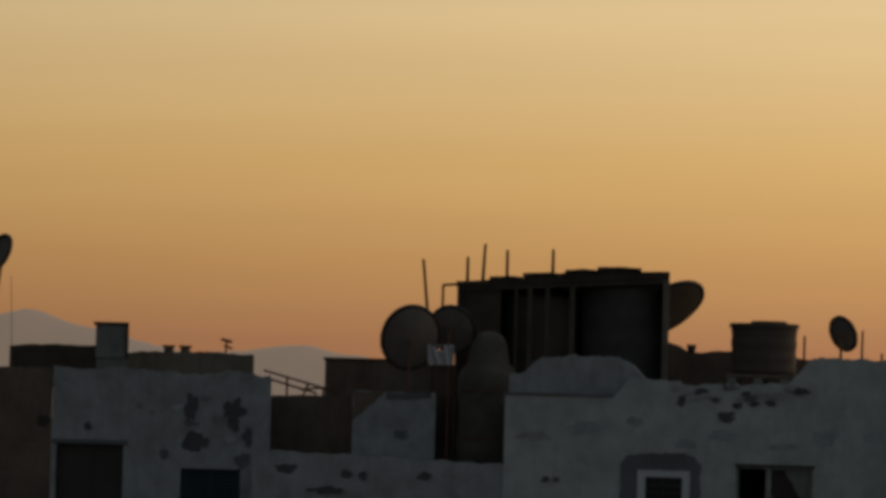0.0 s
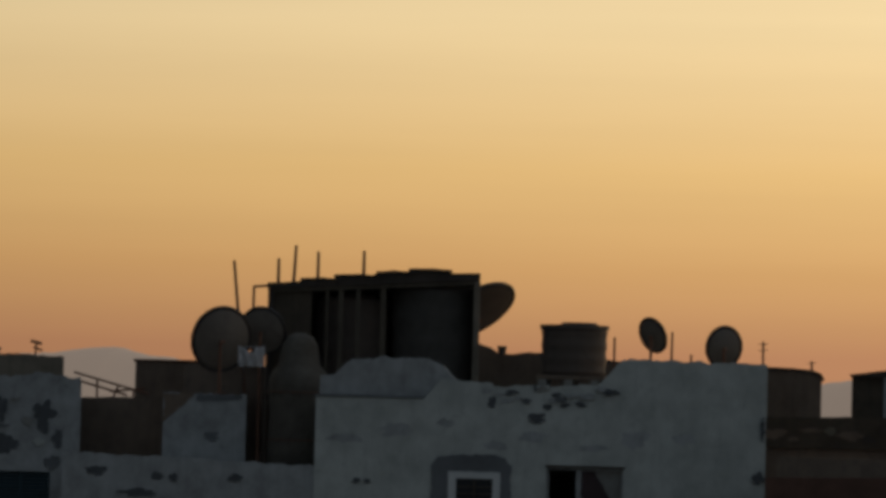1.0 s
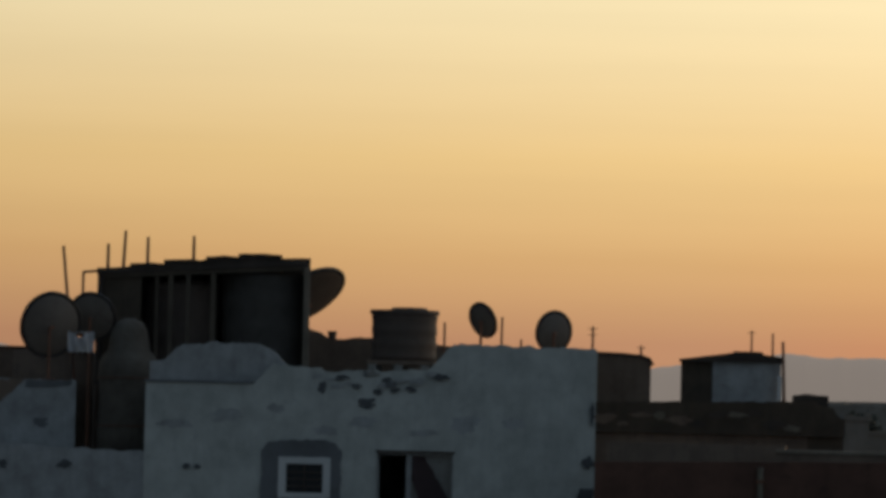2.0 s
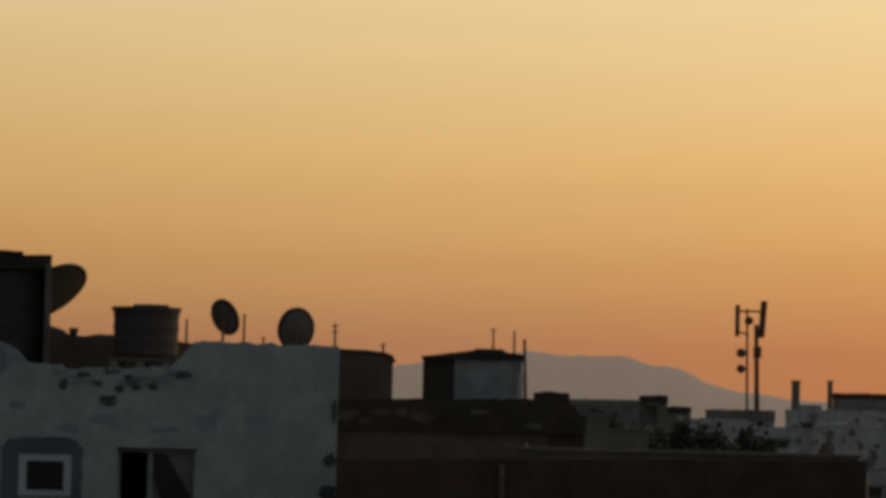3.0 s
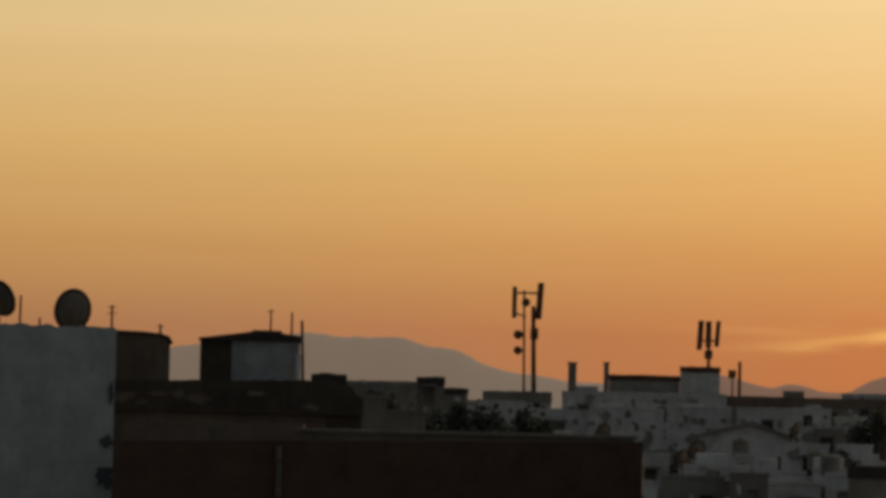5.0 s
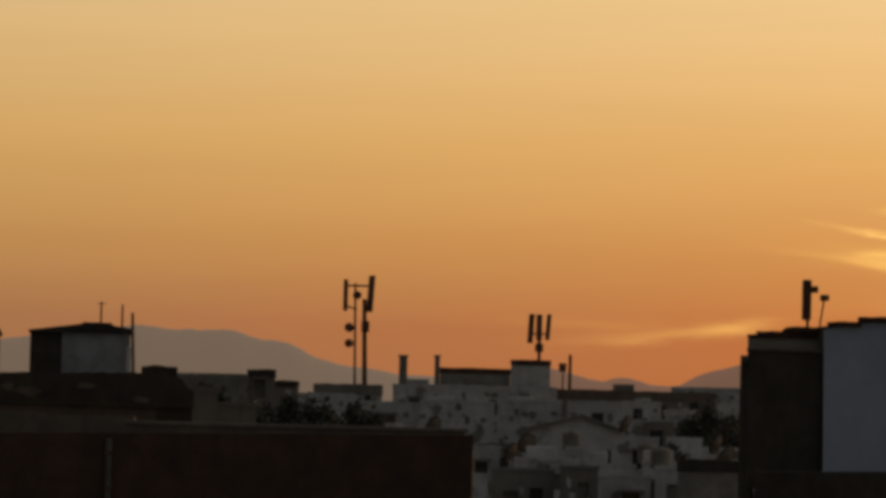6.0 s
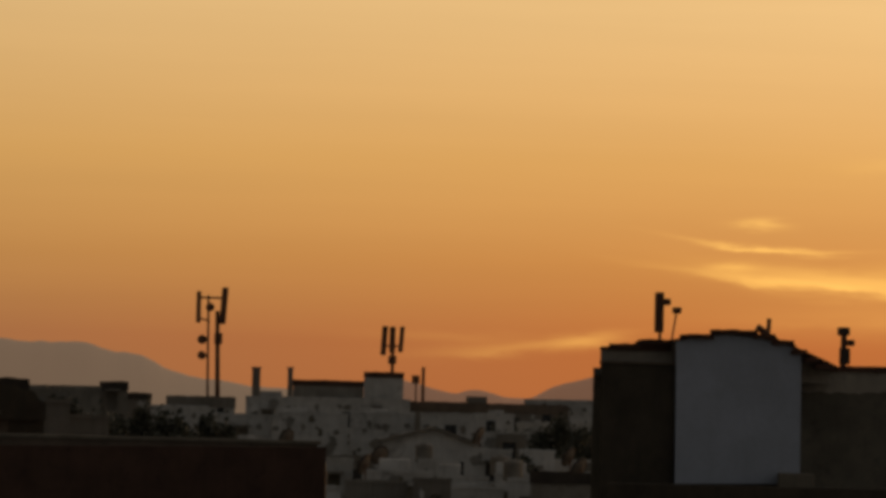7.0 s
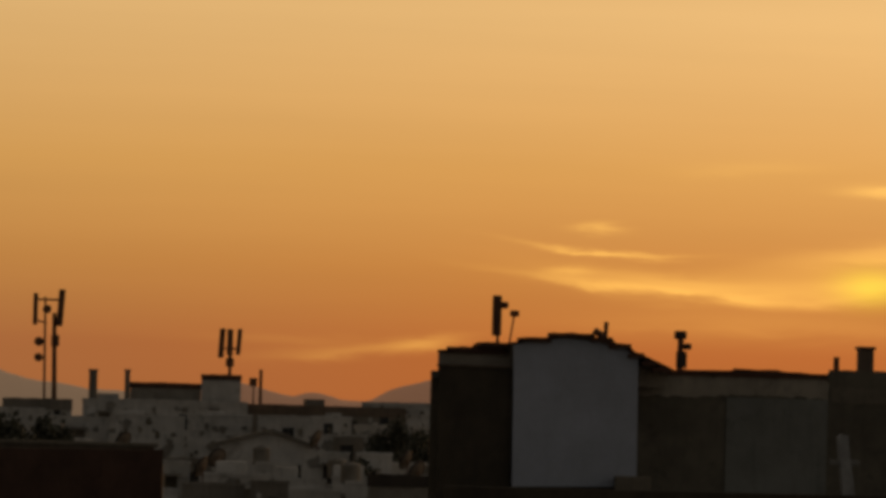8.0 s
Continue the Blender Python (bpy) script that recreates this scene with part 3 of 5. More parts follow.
# tank shelter on the white house
shelter = thing("tank_shelter", -12.5, 90.5, 14.6, "dark plank shelter for water tanks on a roof", "shelter", slant=-0.135)
edge = [(-14.94, 17.19), (-14.3, 17.22), (-14.1, 17.27), (-13.5, 17.29), (-13.3, 17.37), (-12.6, 17.40), (-12.4, 17.48), (-12.0, 17.44), (-11.7, 17.52), (-10.9, 17.54), (-10.85, 17.48), (-10.17, 17.49)]
top = worn(edge, 16.0, 88.9, 92.6, rough=0.012, seed=8)
for vtx in top.verts:
    if vtx.co.z < 16.01:
        vtx.co.z = float(np.interp(vtx.co.x, [edge[0][0], edge[-1][0]], [17.06, 17.34]))
part("roof", top, DARK_BOARD, shelter, "sagging dark roof sheets")
for i, (x0, x1, z) in enumerate(((-14.2, -13.2, 17.305), (-13.45, -12.35, 17.40), (-12.5, -11.6, 17.49), (-11.78, -10.8, 17.555))):
    part("roof_sheet", worn([(x0, z), ((x0 + x1) / 2, z + 0.025), (x1, z - 0.01)], z - 0.045, 88.86 - 0.012 * i, 90.6, rough=0.012, seed=80 + i), DARK_BOARD, shelter, "loose overlapping roof sheet", y0=88.9)
part("fascia", prism([(-14.9, 16.97), (-14.9, 17.07), (-10.2, 17.33), (-10.2, 17.24)], 88.96, 89.02), GREY_BOARD, shelter, "weathered grey fascia board")
part("back_wall", prism([(-14.85, 14.6), (-14.85, 17.08), (-10.25, 17.36), (-10.25, 14.6)], 92.4, 92.5), GREY_BOARD, shelter, y0=88.95)
part("side_wall", box(-14.92, -14.84, 89.05, 92.4, 14.6, 17.05), DARK_BOARD, shelter)
part("side_wall", box(-10.26, -10.20, 89.05, 92.4, 14.6, 17.25), GREY_BOARD, shelter)
part("post", box(-14.93, -14.80, 88.95, 89.08, 14.6, 17.06, 0.012), DARK_BOARD, shelter)
part("post", box(-10.31, -10.17, 88.93, 89.08, 14.6, 17.32, 0.012), DARK_RENDER, shelter, "pale weathered corner post")
part("side_board", worn([(-14.8, 17.04), (-13.95, 17.09)], 14.6, 89.03, 89.07, rough=0.01, seed=85), SOOT_RENDER, shelter, "weathered boards closing the end")
for x, w, z in ((-13.60, 0.07, 17.05), (-13.29, 0.11, 17.08), (-12.90, 0.10, 17.10), (-12.34, 0.12, 17.13)):
    part("slat", box(x - w / 2, x + w / 2, 88.985, 89.03, 14.6, z, 0.008), GREY_BOARD, shelter)


def barrel_tank(name, x, y, z0, z1, r, mat, label, lid=True, ribs=4):
    root = thing(name, x, y, z0, label, "water tank", "water tanks on the roofs")
    bm = bmesh.new()
    prof = [(0.0, 0.0), (r * 0.93, 0.0), (r * 0.96, 0.04)]
    for k in range(ribs * 6 + 1):
        w = k / (ribs * 6)
        prof.append((r * (0.965 + 0.02 * w + 0.012 * math.cos(w * ribs * 2 * math.pi)), 0.06 + (z1 - z0 - 0.16) * w))
    prof += [(r * 0.96, z1 - z0 - 0.06), (r * 0.80, z1 - z0), (0.0, z1 - z0 + 0.01)]
    loops = [[bm.verts.new((x + pr * math.cos(2 * math.pi * i / 36), y + pr * math.sin(2 * math.pi * i / 36), z0 + pz)) for i in range(36)] for pr, pz in prof[1:-1]]
    for a, b in zip(loops, loops[1:]):
        for i in range(36):
            bm.faces.new((a[i], a[(i + 1) % 36], b[(i + 1) % 36], b[i]))
    bm.faces.new(loops[0])
    bm.faces.new(loops[-1])
    part("body", bm, mat, root, smooth=True)
    if lid:
        part("lid", rod((x, y, z1 - 0.02), (x, y, z1 + 0.05), r * 0.42, r * 0.38, 24), mat, root)
    return root


barrel_tank("water_tank", -11.30, 90.05, 14.6, 17.20, 0.98, TANK_GREY, "dusty grey ribbed plastic water tank inside the shelter")
barrel_tank("water_tank", -13.20, 90.1, 14.6, 16.95, 0.86, TANK_BROWN, "dark brown ribbed water tank behind slats")

# brown fibre tank on a stand
stand = thing("tank_stand", -8.0, 88.3, 14.6, "low plastered block stand under a water tank", "stand")
part("top_slab", box(-8.75, -7.25, 87.6, 89.0, 15.17, 15.26, 0.01), BROWN, stand)
for x in (-8.62, -8.05, -7.47):
    for y in (87.7, 88.8):
        part("pier", box(x - 0.09, x + 0.09, y - 0.09, y + 0.09, 14.6, 15.17), PLASTER, stand)
tank = barrel_tank("water_tank", -8.0, 88.35, 15.26, 16.33, 0.73, TANK_BROWN, "rusty brown barrel water tank on a low stand", lid=False, ribs=3)
part("rim", rod((-8.0, 88.35, 16.27), (-8.0, 88.35, 16.37), 0.76, 0.76, 36), TANK_BROWN, tank, "projecting dark top rim")
part("lid", rod((-7.9, 88.35, 16.37), (-7.9, 88.35, 16.43), 0.42, 0.38, 24), TANK_BROWN, tank)
low = thing("roof_wall", -9.4, 90, 14.6, "low brown wall across a flat roof", "wall")
part("wall", worn([(-10.75, 16.0), (-10.2, 15.95), (-10.0, 15.85), (-9.8, 15.72), (-9.2, 15.79), (-8.8, 15.80), (-8.3, 15.76), (-7.0, 15.62), (-6.6, 15.5)], 14.6, 90.0, 90.2, rough=0.04, seed=11), BROWN, low)
bucket = thing("paint_bucket", -9.78, 90.1, 15.72, "small dark bucket standing on a roof wall", "bucket")
part("bucket", rod((-9.78, 90.1, 15.71), (-9.78, 90.1, 15.92), 0.08, 0.11, 16), TANK_BLACK, bucket)

satellite_dish(-6.22, 87.2, 16.15, 0.38, 146, 24, 14.6, "small tilted grey satellite dish behind the parapet", 0.86)
satellite_dish(-4.65, 87.2, 15.93, 0.44, -162, 12, 14.6, "rounded grey satellite dish behind the parapet", 0.85)
satellite_dish(-10.80, 93.9, 16.72, 1.00, -125.3, 51.5, 14.6, "large rusty satellite dish turned away beside the shelter", mat=DISH_BROWN)
for x, z0, z1, lean, c in ((-14.88, 17.20, 17.78, 0.0, 0), (-14.49, 17.21, 18.08, 0.04, 0), (-13.98, 17.27, 17.95, 0.0, 0), (-12.94, 17.38, 17.99, 0.0, 0)):
    aerial_pole(x, 90.0, z0, z1, lean, 0.040, c, "short rusty pole rising from the shelter roof")
for x, y, z1, c in ((-7.05, 87.5, 16.11, 0), (-5.80, 87.5, 16.25, 0), (-5.38, 87.5, 15.77, 0), (-3.83, 87.5, 16.09, 2)):
    aerial_pole(x, y, 14.6, z1, 0.02 if x == -5.80 else 0.0, 0.030, c, "thin rusty aerial pole behind the parapet")

# ---- low joined house with the terrace ----
low_house = thing("terrace_house", -16.3, 86, 0, "whitewashed low house with a cluttered roof terrace", "house", slant=-0.19)
part("wall", worn([(-18.85, 13.33), (-16.9, 13.28), (-15.1, 13.22), (-13.335, 13.16)], 0, 86.03, 86.28, step=0.08, rough=0.045, seed=21), WHITE_OLD, low_house)
part("roof", box(-18.84, -13.35, 86.3, 93, 12.7, 12.85), CONCRETE, low_house)
part("wall", box(-18.84, -13.35, 92.75, 93, 0, 12.7), WHITE_OLD, low_house)
part("terrace_wall", worn([(-19.6, 14.55), (-17.6, 14.60)], 12.85, 91.0, 91.2, seed=22), BROWN, low_house)
part("room", box(-18.5, -16.4, 92.0, 92.9, 12.85, 15.42, 0.02), BROWN, low_house, "dark brown roof room")
part("coping", box(-18.54, -16.4, 91.95, 92.95, 15.42, 15.47, 0.01), REDBROWN, low_house)
part("block", worn([(-16.95, 14.69), (-16.2, 14.66), (-15.10, 14.68)], 12.85, 87.5, 89.4, step=0.08, rough=0.05, seed=23), WHITE_OLD, low_house, "small whitewashed roof block")
# dark sheet at the back: its colour stands in for the shaded gap
part("back_wall", box(-15.45, -14.7, 90.0, 90.2, 12.85, 15.3, 0.02), DARK_BOARD, low_house)
part("side_wall", box(-14.55, -13.40, 89.0, 89.15, 12.85, 15.0, 0.02), BROWN, low_house)
wrapped = thing("wrapped_tank", -14.03, 88.05, 12.85, "brown cloth-wrapped water tank with a rounded top", "water tank", "water tanks on the roofs")
bm = bmesh.new()
hoops = []
for pr, pz in ((0.66, 12.85), (0.68, 13.6), (0.66, 14.3), (0.68, 14.8), (0.66, 15.05), (0.58, 15.22), (0.46, 15.36), (0.43, 15.6), (0.39, 15.82), (0.30, 15.97), (0.12, 16.06)):
    hoops.append([bm.verts.new((-14.03 + (pr * (1 + 0.07 * noise.noise((math.cos(6.2832 * i / 40) * 2, math.sin(6.2832 * i / 40) * 2, pz * 1.3)))) * math.cos(6.2832 * i / 40),
                                88.05 + pr * (1 + 0.07 * noise.noise((math.cos(6.2832 * i / 40) * 2, math.sin(6.2832 * i / 40) * 2, pz))) * math.sin(6.2832 * i / 40), pz)) for i in range(40)])
for a, b in zip(hoops, hoops[1:]):
    for i in range(40):
        bm.faces.new((a[i], a[(i + 1) % 40], b[(i + 1) % 40], b[i]))
bm.faces.new(hoops[0])
bm.faces.new(hoops[-1])
part("cover", bm, WRAP, wrapped, smooth=True)
for z in (13.7, 14.75):
    bm = bmesh.new()
    for i in range(40):
        a, b = 6.2832 * i / 40, 6.2832 * (i + 1) / 40
        rod((-14.03 + 0.70 * math.cos(a), 88.05 + 0.70 * math.sin(a), z), (-14.03 + 0.70 * math.cos(b), 88.05 + 0.70 * math.sin(b), z), 0.012, seg=5, bm=bm)
    part("tie_rope", bm, STEEL, wrapped, "dark rope tied round the cover")
part("wall", box(-16.9, -14.7, 89.6, 89.8, 12.85, 15.34, 0.02), BROWN, low_house)
for i, (cx, cz, rx, rz) in enumerate([(-18.1, 12.95, 0.22, 0.12), (-16.75, 12.86, 0.14, 0.08), (-15.05, 12.86, 0.16, 0.08), (-16.4, 12.84, 0.10, 0.08), (-17.2, 12.5, 0.4, 0.08)]):
    part("plaster_scar", blob_patch(cx, cz, rx, rz, 86.03, i + 7.7, 0.012 + 0.005 * i), SCAR, low_house, "bare mortar where plaster fell")
part("plaster_scar", blob_patch(-15.85, 13.73, 0.18, 0.10, 87.5, 3.3), PATCH, low_house)
part("plaster_scar", prism(ragged([(-16.93, 14.02), (-16.93, 14.66), (-16.25, 14.64), (-16.45, 14.45), (-16.7, 14.25)], 0.09, 0.05, 6.0), 87.485, 87.55), BROWN, low_house, "bare brown render on the corner of the block")
part("plaster_scar", prism(ragged([(-16.2, 14.5), (-16.2, 14.65), (-15.2, 14.66), (-15.2, 14.56), (-15.7, 14.52)], 0.09, 0.04, 7.0), 87.487, 87.55), PATCH, low_house)
satellite_dish(-15.62, 87.2, 15.85, 0.70, -152, 14, 14.67, "large grey satellite dish on a whitewashed block", 0.93)
satellite_dish(-14.86, 87.9, 16.07, 0.52, 170, 18, 12.85, "grey satellite dish leaning beside a wall")
pole = aerial_pole(-15.60, 88.3, 14.68, 17.64, -0.31, 0.04, 0, "leaning rusty pole on a whitewashed block")
gate = thing("gate_posts", -15.15, 89.2, 15.0, "open rectangular gateway of rusty steel bars", "gateway")
for a, b in (((-15.38, 15.0), (-15.38, 17.13)), ((-14.97, 15.0), (-14.97, 17.13)), ((-15.38, 17.12), (-14.92, 17.16)), ((-15.38, 16.58), (-14.97, 16.58))):
    part("bar", rod((a[0], 89.7, a[1]), (b[0], 89.7, b[1]), 0.03), STEEL, gate)
line = thing("clothesline", -15.0, 86.95, 12.85, "clothesline with a small white cloth", "clothesline")
part("line_post", rod((-14.56, 86.7, 12.85), (-14.56, 86.7, 15.72), 0.016), DARK_BOARD, line)
part("line_post", rod((-15.22, 87.6, 14.67), (-15.22, 87.6, 15.75), 0.022), DARK_BOARD, line)
part("rope", rod((-14.56, 86.7, 15.70), (-15.22, 87.6, 15.72), 0.006), CLOTH, line)
bm = bmesh.new()
cells = [[bm.verts.new((-15.17 + 0.57 * i / 14, 86.72 + 0.03 * math.sin(i * 1.3 + j * 0.4), 15.28 + (0.43 - 0.12 * math.sin(math.pi * i / 14) ** 2 * (1 if 3 < i < 9 else 0.3)) * j / 10
         + 0.02 * math.sin(i * 2.1))) for i in range(15)] for j in range(11)]
for j in range(10):
    for i in range(14):
        bm.faces.new((cells[j][i], cells[j][i + 1], cells[j + 1][i + 1], cells[j + 1][i]))
r = bmesh.ops.solidify(bm, geom=bm.faces[:], thickness=0.008)
part("cloth", bm, CLOTH, line, "small crumpled white cloth", True)
rail = thing("fallen_railing", -18.8, 90.0, 14.5, "bent steel railing between two roofs", "railing")
for a, b in (((-19.75, 15.12), (-18.0, 14.66)), ((-19.6, 14.92), (-18.5, 14.62)), ((-19.2, 14.97), (-19.2, 14.5)), ((-18.7, 14.84), (-18.85, 14.5)), ((-18.35, 14.75), (-18.35, 14.5)), ((-18.9, 14.70), (-18.1, 14.78))):
    part("bar", rod((a[0], 91.1, a[1]), (b[0], 91.1, b[1]), 0.025), STEEL, rail)

# ---- left house ----
left_house = thing("shuttered_house", -21.4, 88, 0, "whitewashed house with a brown door and teal shutter", "house", slant=-0.23)
part("wall", holed(-23.90, -18.90, 0, 14.90, 88.0, 0.25, [(-23.78, -22.24, 11.2, 13.34), (-20.91, -19.55, 11.6, 12.86)]), WHITE_OLD, left_house)
part("parapet", worn([(-23.89, 15.04), (-22.9, 15.02), (-22.5, 15.06), (-20.5, 14.98), (-19.6, 15.04), (-18.92, 14.95)], 14.90, 88.002, 88.25, step=0.08, rough=0.07, seed=31), WHITE_OLD, left_house)
shell(left_house, -23.90, -18.90, 88, 98, 0, 14.45, WHITE_OLD, CONCRETE)
door = part("door", box(-23.78, -22.24, 88.12, 88.18, 11.2, 13.34), DOOR_BROWN, left_house, "dark brown sheet door")
for x in (-23.72, -23.0, -22.36):
    part("door_rib", box(x, x + 0.06, 88.09, 88.12, 11.2, 13.3), DOOR_BROWN, door)
part("door_lintel", box(-23.88, -22.14, 87.97, 88.02, 13.34, 13.44, 0.01), PATCH, left_house)
shutter = part("shutter", holed(-20.91, -19.55, 11.6, 12.86, 88.08, 0.05, [(-20.84, -20.26, 11.66, 12.79), (-20.20, -19.62, 11.66, 12.79)]), TEAL, left_house, "closed teal painted shutter")
for side in (-20.84, -20.20):
    for k in range(14):
        part("louvre", box(side, side + 0.58, 88.085, 88.12, 11.67 + 0.08 * k, 11.73 + 0.08 * k), TEAL, shutter)
for i, (cx, cz, rx, rz) in enumerate([(-23.08, 13.73, 0.10, 0.10), (-20.60, 13.45, 0.30, 0.20), (-19.76, 14.16, 0.26, 0.26), (-19.72, 13.88, 0.12, 0.16), (-20.7, 14.2, 0.12, 0.3), (-19.4, 13.6, 0.10, 0.2)]):
    part("plaster_scar", blob_patch(cx, cz, rx, rz, 88.0, i + 15.2, 0.012 + 0.005 * i), SCAR, left_house, "bare mortar where plaster fell")
for i in range(9):
    cx, cz = -21.9 + 0.3 * i, wear.uniform(13.05, 14.6)
    part("plaster_scar", blob_patch(cx, cz, wear.uniform(0.06, 0.20), wear.uniform(0.05, 0.14), 88.0, i * 1.9 + 120, 0.0105 + 0.004 * i), wear.choice([PATCH, PLASTER, WHITEWASH]), left_house, "flaking limewash")
roof_room = thing("roof_room", -21.6, 93, 14.6, "low brown-grey plastered room on a flat roof", "roof room", slant=-0.225)
part("wall", worn([(-23.62, 15.46), (-22.9, 15.50), (-21.5, 15.53), (-20.19, 15.49)], 14.6, 92.0, 95.0, step=0.1, rough=0.045, seed=33), DARK_RENDER, roof_room)
for x in (-22.47, -22.07):
    c = thing("chimney", x, 93, 15.45, "short dark chimney stub on a roof room", "chimney", "chimney stubs")
    part("shaft", box(x - 0.10, x + 0.10, 92.9, 93.1, 15.45, 15.63, 0.01), BROWN, c)
    part("cap", box(x - 0.13, x + 0.13, 92.87, 93.13, 15.63, 15.68, 0.01), DARK_BOARD, c)
aer = aerial_pole(-20.98, 92.6, 15.48, 15.85, 0.03, 0.025, 0, "short bent aerial on a roof room")
part("cross_bar", rod((-21.12, 92.6, 15.84), (-20.86, 92.6, 15.78), 0.035), STEEL, aer)
part("cross_bar", rod((-21.05, 92.6, 15.70), (-20.84, 92.6, 15.62), 0.025), STEEL, aer)
box_tank = thing("metal_tank", -23.05, 90.4, 15.2, "square sheet-metal water tank on a roof", "water tank", slant=-0.255)
part("body", box(-23.42, -22.66, 89.8, 90.8, 15.30, 16.08, 0.02), PLASTER, box_tank)
part("rim", box(-23.46, -22.63, 89.75, 90.85, 16.06, 16.12, 0.01), DARK_BOARD, box_tank, "dark folded top rim")
part("edge_strip", box(-22.70, -22.63, 89.74, 89.80, 15.30, 16.06), DARK_BOARD, box_tank)
part("stand", box(-23.4, -22.7, 89.85, 90.75, 14.6, 15.30), CONCRETE, box_tank)
brown_house = thing("brown_house", -27, 88, 0, "brown rendered house with a low dark parapet", "house", slant=-0.28)
part("wall", worn([(-31, 15.0), (-23.92, 15.03)], 0, 88.05, 88.3, seed=35), BROWN, brown_house)
shell(brown_house, -31, -23.92, 88.05, 97, 0, 14.45, BROWN, CONCRETE)
part("parapet", worn([(-25.5, 15.55), (-24.6, 15.58), (-23.19, 15.58)], 14.6, 90.0, 90.25, rough=0.03, seed=36), SOOT_RENDER, brown_house)
part("plaster_scar", blob_patch(-24.12, 13.83, 0.16, 0.14, 88.05, 2.2), DARK_BOARD, brown_house)
satellite_dish(-25.50, 88.9, 17.58, 0.46, -35, 25, 14.6, "dark satellite dish on a tall leaning mast", 0.85, lean=-0.35)
aerial_pole(-25.29, 89.2, 14.6, 17.1, -0.10, 0.008, 0, "thin wire aerial on a flat roof")

# ---- dark house with the shed, and the long wall in front ----
dark_house = thing("dark_house", -1.0, 95, 0, "dark brown rendered house with a flat roof", "house", slant=-0.02)
part("wall", box(-4.7, 0.9, 95.0, 95.25, 0, 13.80), BROWN, dark_house)
part("parapet", worn([(-4.7, 14.49), (-2.5, 14.54), (0.3, 14.60), (1.05, 14.62), (1.25, 14.52), (1.5, 14.47), (1.6, 14.3), (1.78, 14.22)], 13.80, 94.9, 95.2, rough=0.03, seed=41), SOOT_RENDER, dark_house, "dark parapet band")
part("wall", box(0.9, 1.75, 95.0, 95.25, 0, 13.80), SOOT_RENDER, dark_house)
shell(dark_house, -4.7, 1.75, 95, 108, 0, 14.2, BROWN, CONCRETE)
for i in range(12):
    cx, cz = -4.3 + 0.44 * i, wear.uniform(13.95, 14.36)
    part("plaster_scar", blob_patch(cx, cz, wear.uniform(0.10, 0.34), wear.uniform(0.05, 0.12), 94.9, i * 1.3 + 150, 0.010 + 0.005 * (i % 4)), wear.choice([BROWN, WING, DARK_BOARD]), dark_house, "patchy brown render")
stair_box = thing("stair_house", -3.35, 93, 14.3, "dark brown stair house with a rounded roof edge", "stair house", slant=-0.035)
part("wall", prism([(-4.6, 14.36), (-4.6, 15.62), (-3.5, 15.60), (-3.05, 15.56), (-2.86, 15.50), (-2.79, 15.40), (-2.79, 14.36)], 95.3, 98.0), BROWN, stair_box)
part("roof", prism([(-4.62, 15.60), (-4.62, 15.70), (-3.45, 15.67), (-3.0, 15.63), (-2.80, 15.56), (-2.72, 15.42), (-2.79, 15.40), (-2.86, 15.50), (-3.05, 15.56), (-3.5, 15.60)], 95.25, 98.05), DARK_BOARD, stair_box)
shed = thing("roof_shed", -0.9, 98, 14.35, "roof shed, half dark boards and half white plaster", "shed")
part("wall", prism([(-2.12, 14.36), (-2.12, 15.52), (-1.36, 15.62), (-1.36, 14.36)], 97.05, 99.5), SOOT_RENDER, shed, "dark board wall")
part("wall", prism([(-1.36, 14.36), (-1.36, 15.62), (-0.9, 15.70), (-0.45, 15.74), (0.05, 15.66), (0.26, 15.60), (0.26, 14.36)], 97.0, 99.5), WHITE_OLD, shed, "white plastered wall")
part("roof", worn([(-2.16, 15.58), (-1.2, 15.71), (-0.9, 15.75), (-0.85, 15.79), (-0.2, 15.79), (-0.15, 15.73), (0.29, 15.66)], 15.53, 96.9, 99.6, rough=0.01, seed=43), DARK_BOARD, shed)
part("roof_prop", box(-1.0, 0.0, 97.1, 99.4, 15.5, 15.7), DARK_BOARD, shed)
aerial_pole(-0.45, 98, 15.75, 16.32, 0.0, 0.025, 1, "short aerial pole on a shed roof")
aerial_pole(0.06, 98, 15.65, 16.26, 0.0, 0.028, 0, "short aerial pole on a shed roof")
aerial_pole(0.30, 96.8, 14.35, 16.04, -0.06, 0.042, 0, "thick rusty pole beside a shed")
# added white upright, standing in for the bright gap between shed and pole
pillar = thing("white_strip", 0.36, 96.9, 14.35, "narrow white upright strip between a shed and a pole", "pillar")
part("shaft", box(0.18, 0.285, 96.72, 96.84, 14.35, 15.22, 0.015), FRAME_WHITE, pillar)
aerial_pole(-3.05, 96, 15.6, 15.86, 0.0, 0.03, 1, "short aerial stub on a stair house")

long_wall = thing("long_dark_house", 1.8, 80, 0, "long dark red-brown house wall under a pale coping", "house", slant=0.09)
part("wall", worn([(-3.40, 13.24), (0.2, 13.32), (7.05, 13.44)], 0, 80.0, 80.25, rough=0.01, step=0.4, seed=45), REDBROWN, long_wall)
shell(long_wall, -3.40, 7.05, 80, 90, 0, 12.9, REDBROWN, CONCRETE)
part("coping", box(0.15, 7.12, 82.0, 82.5, 13.47, 13.55, 0.02), DARK_RENDER, long_wall, "thin cement coping")
part("inner_wall", box(0.15, 7.05, 82.05, 82.4, 13.05, 13.47), BROWN, long_wall)
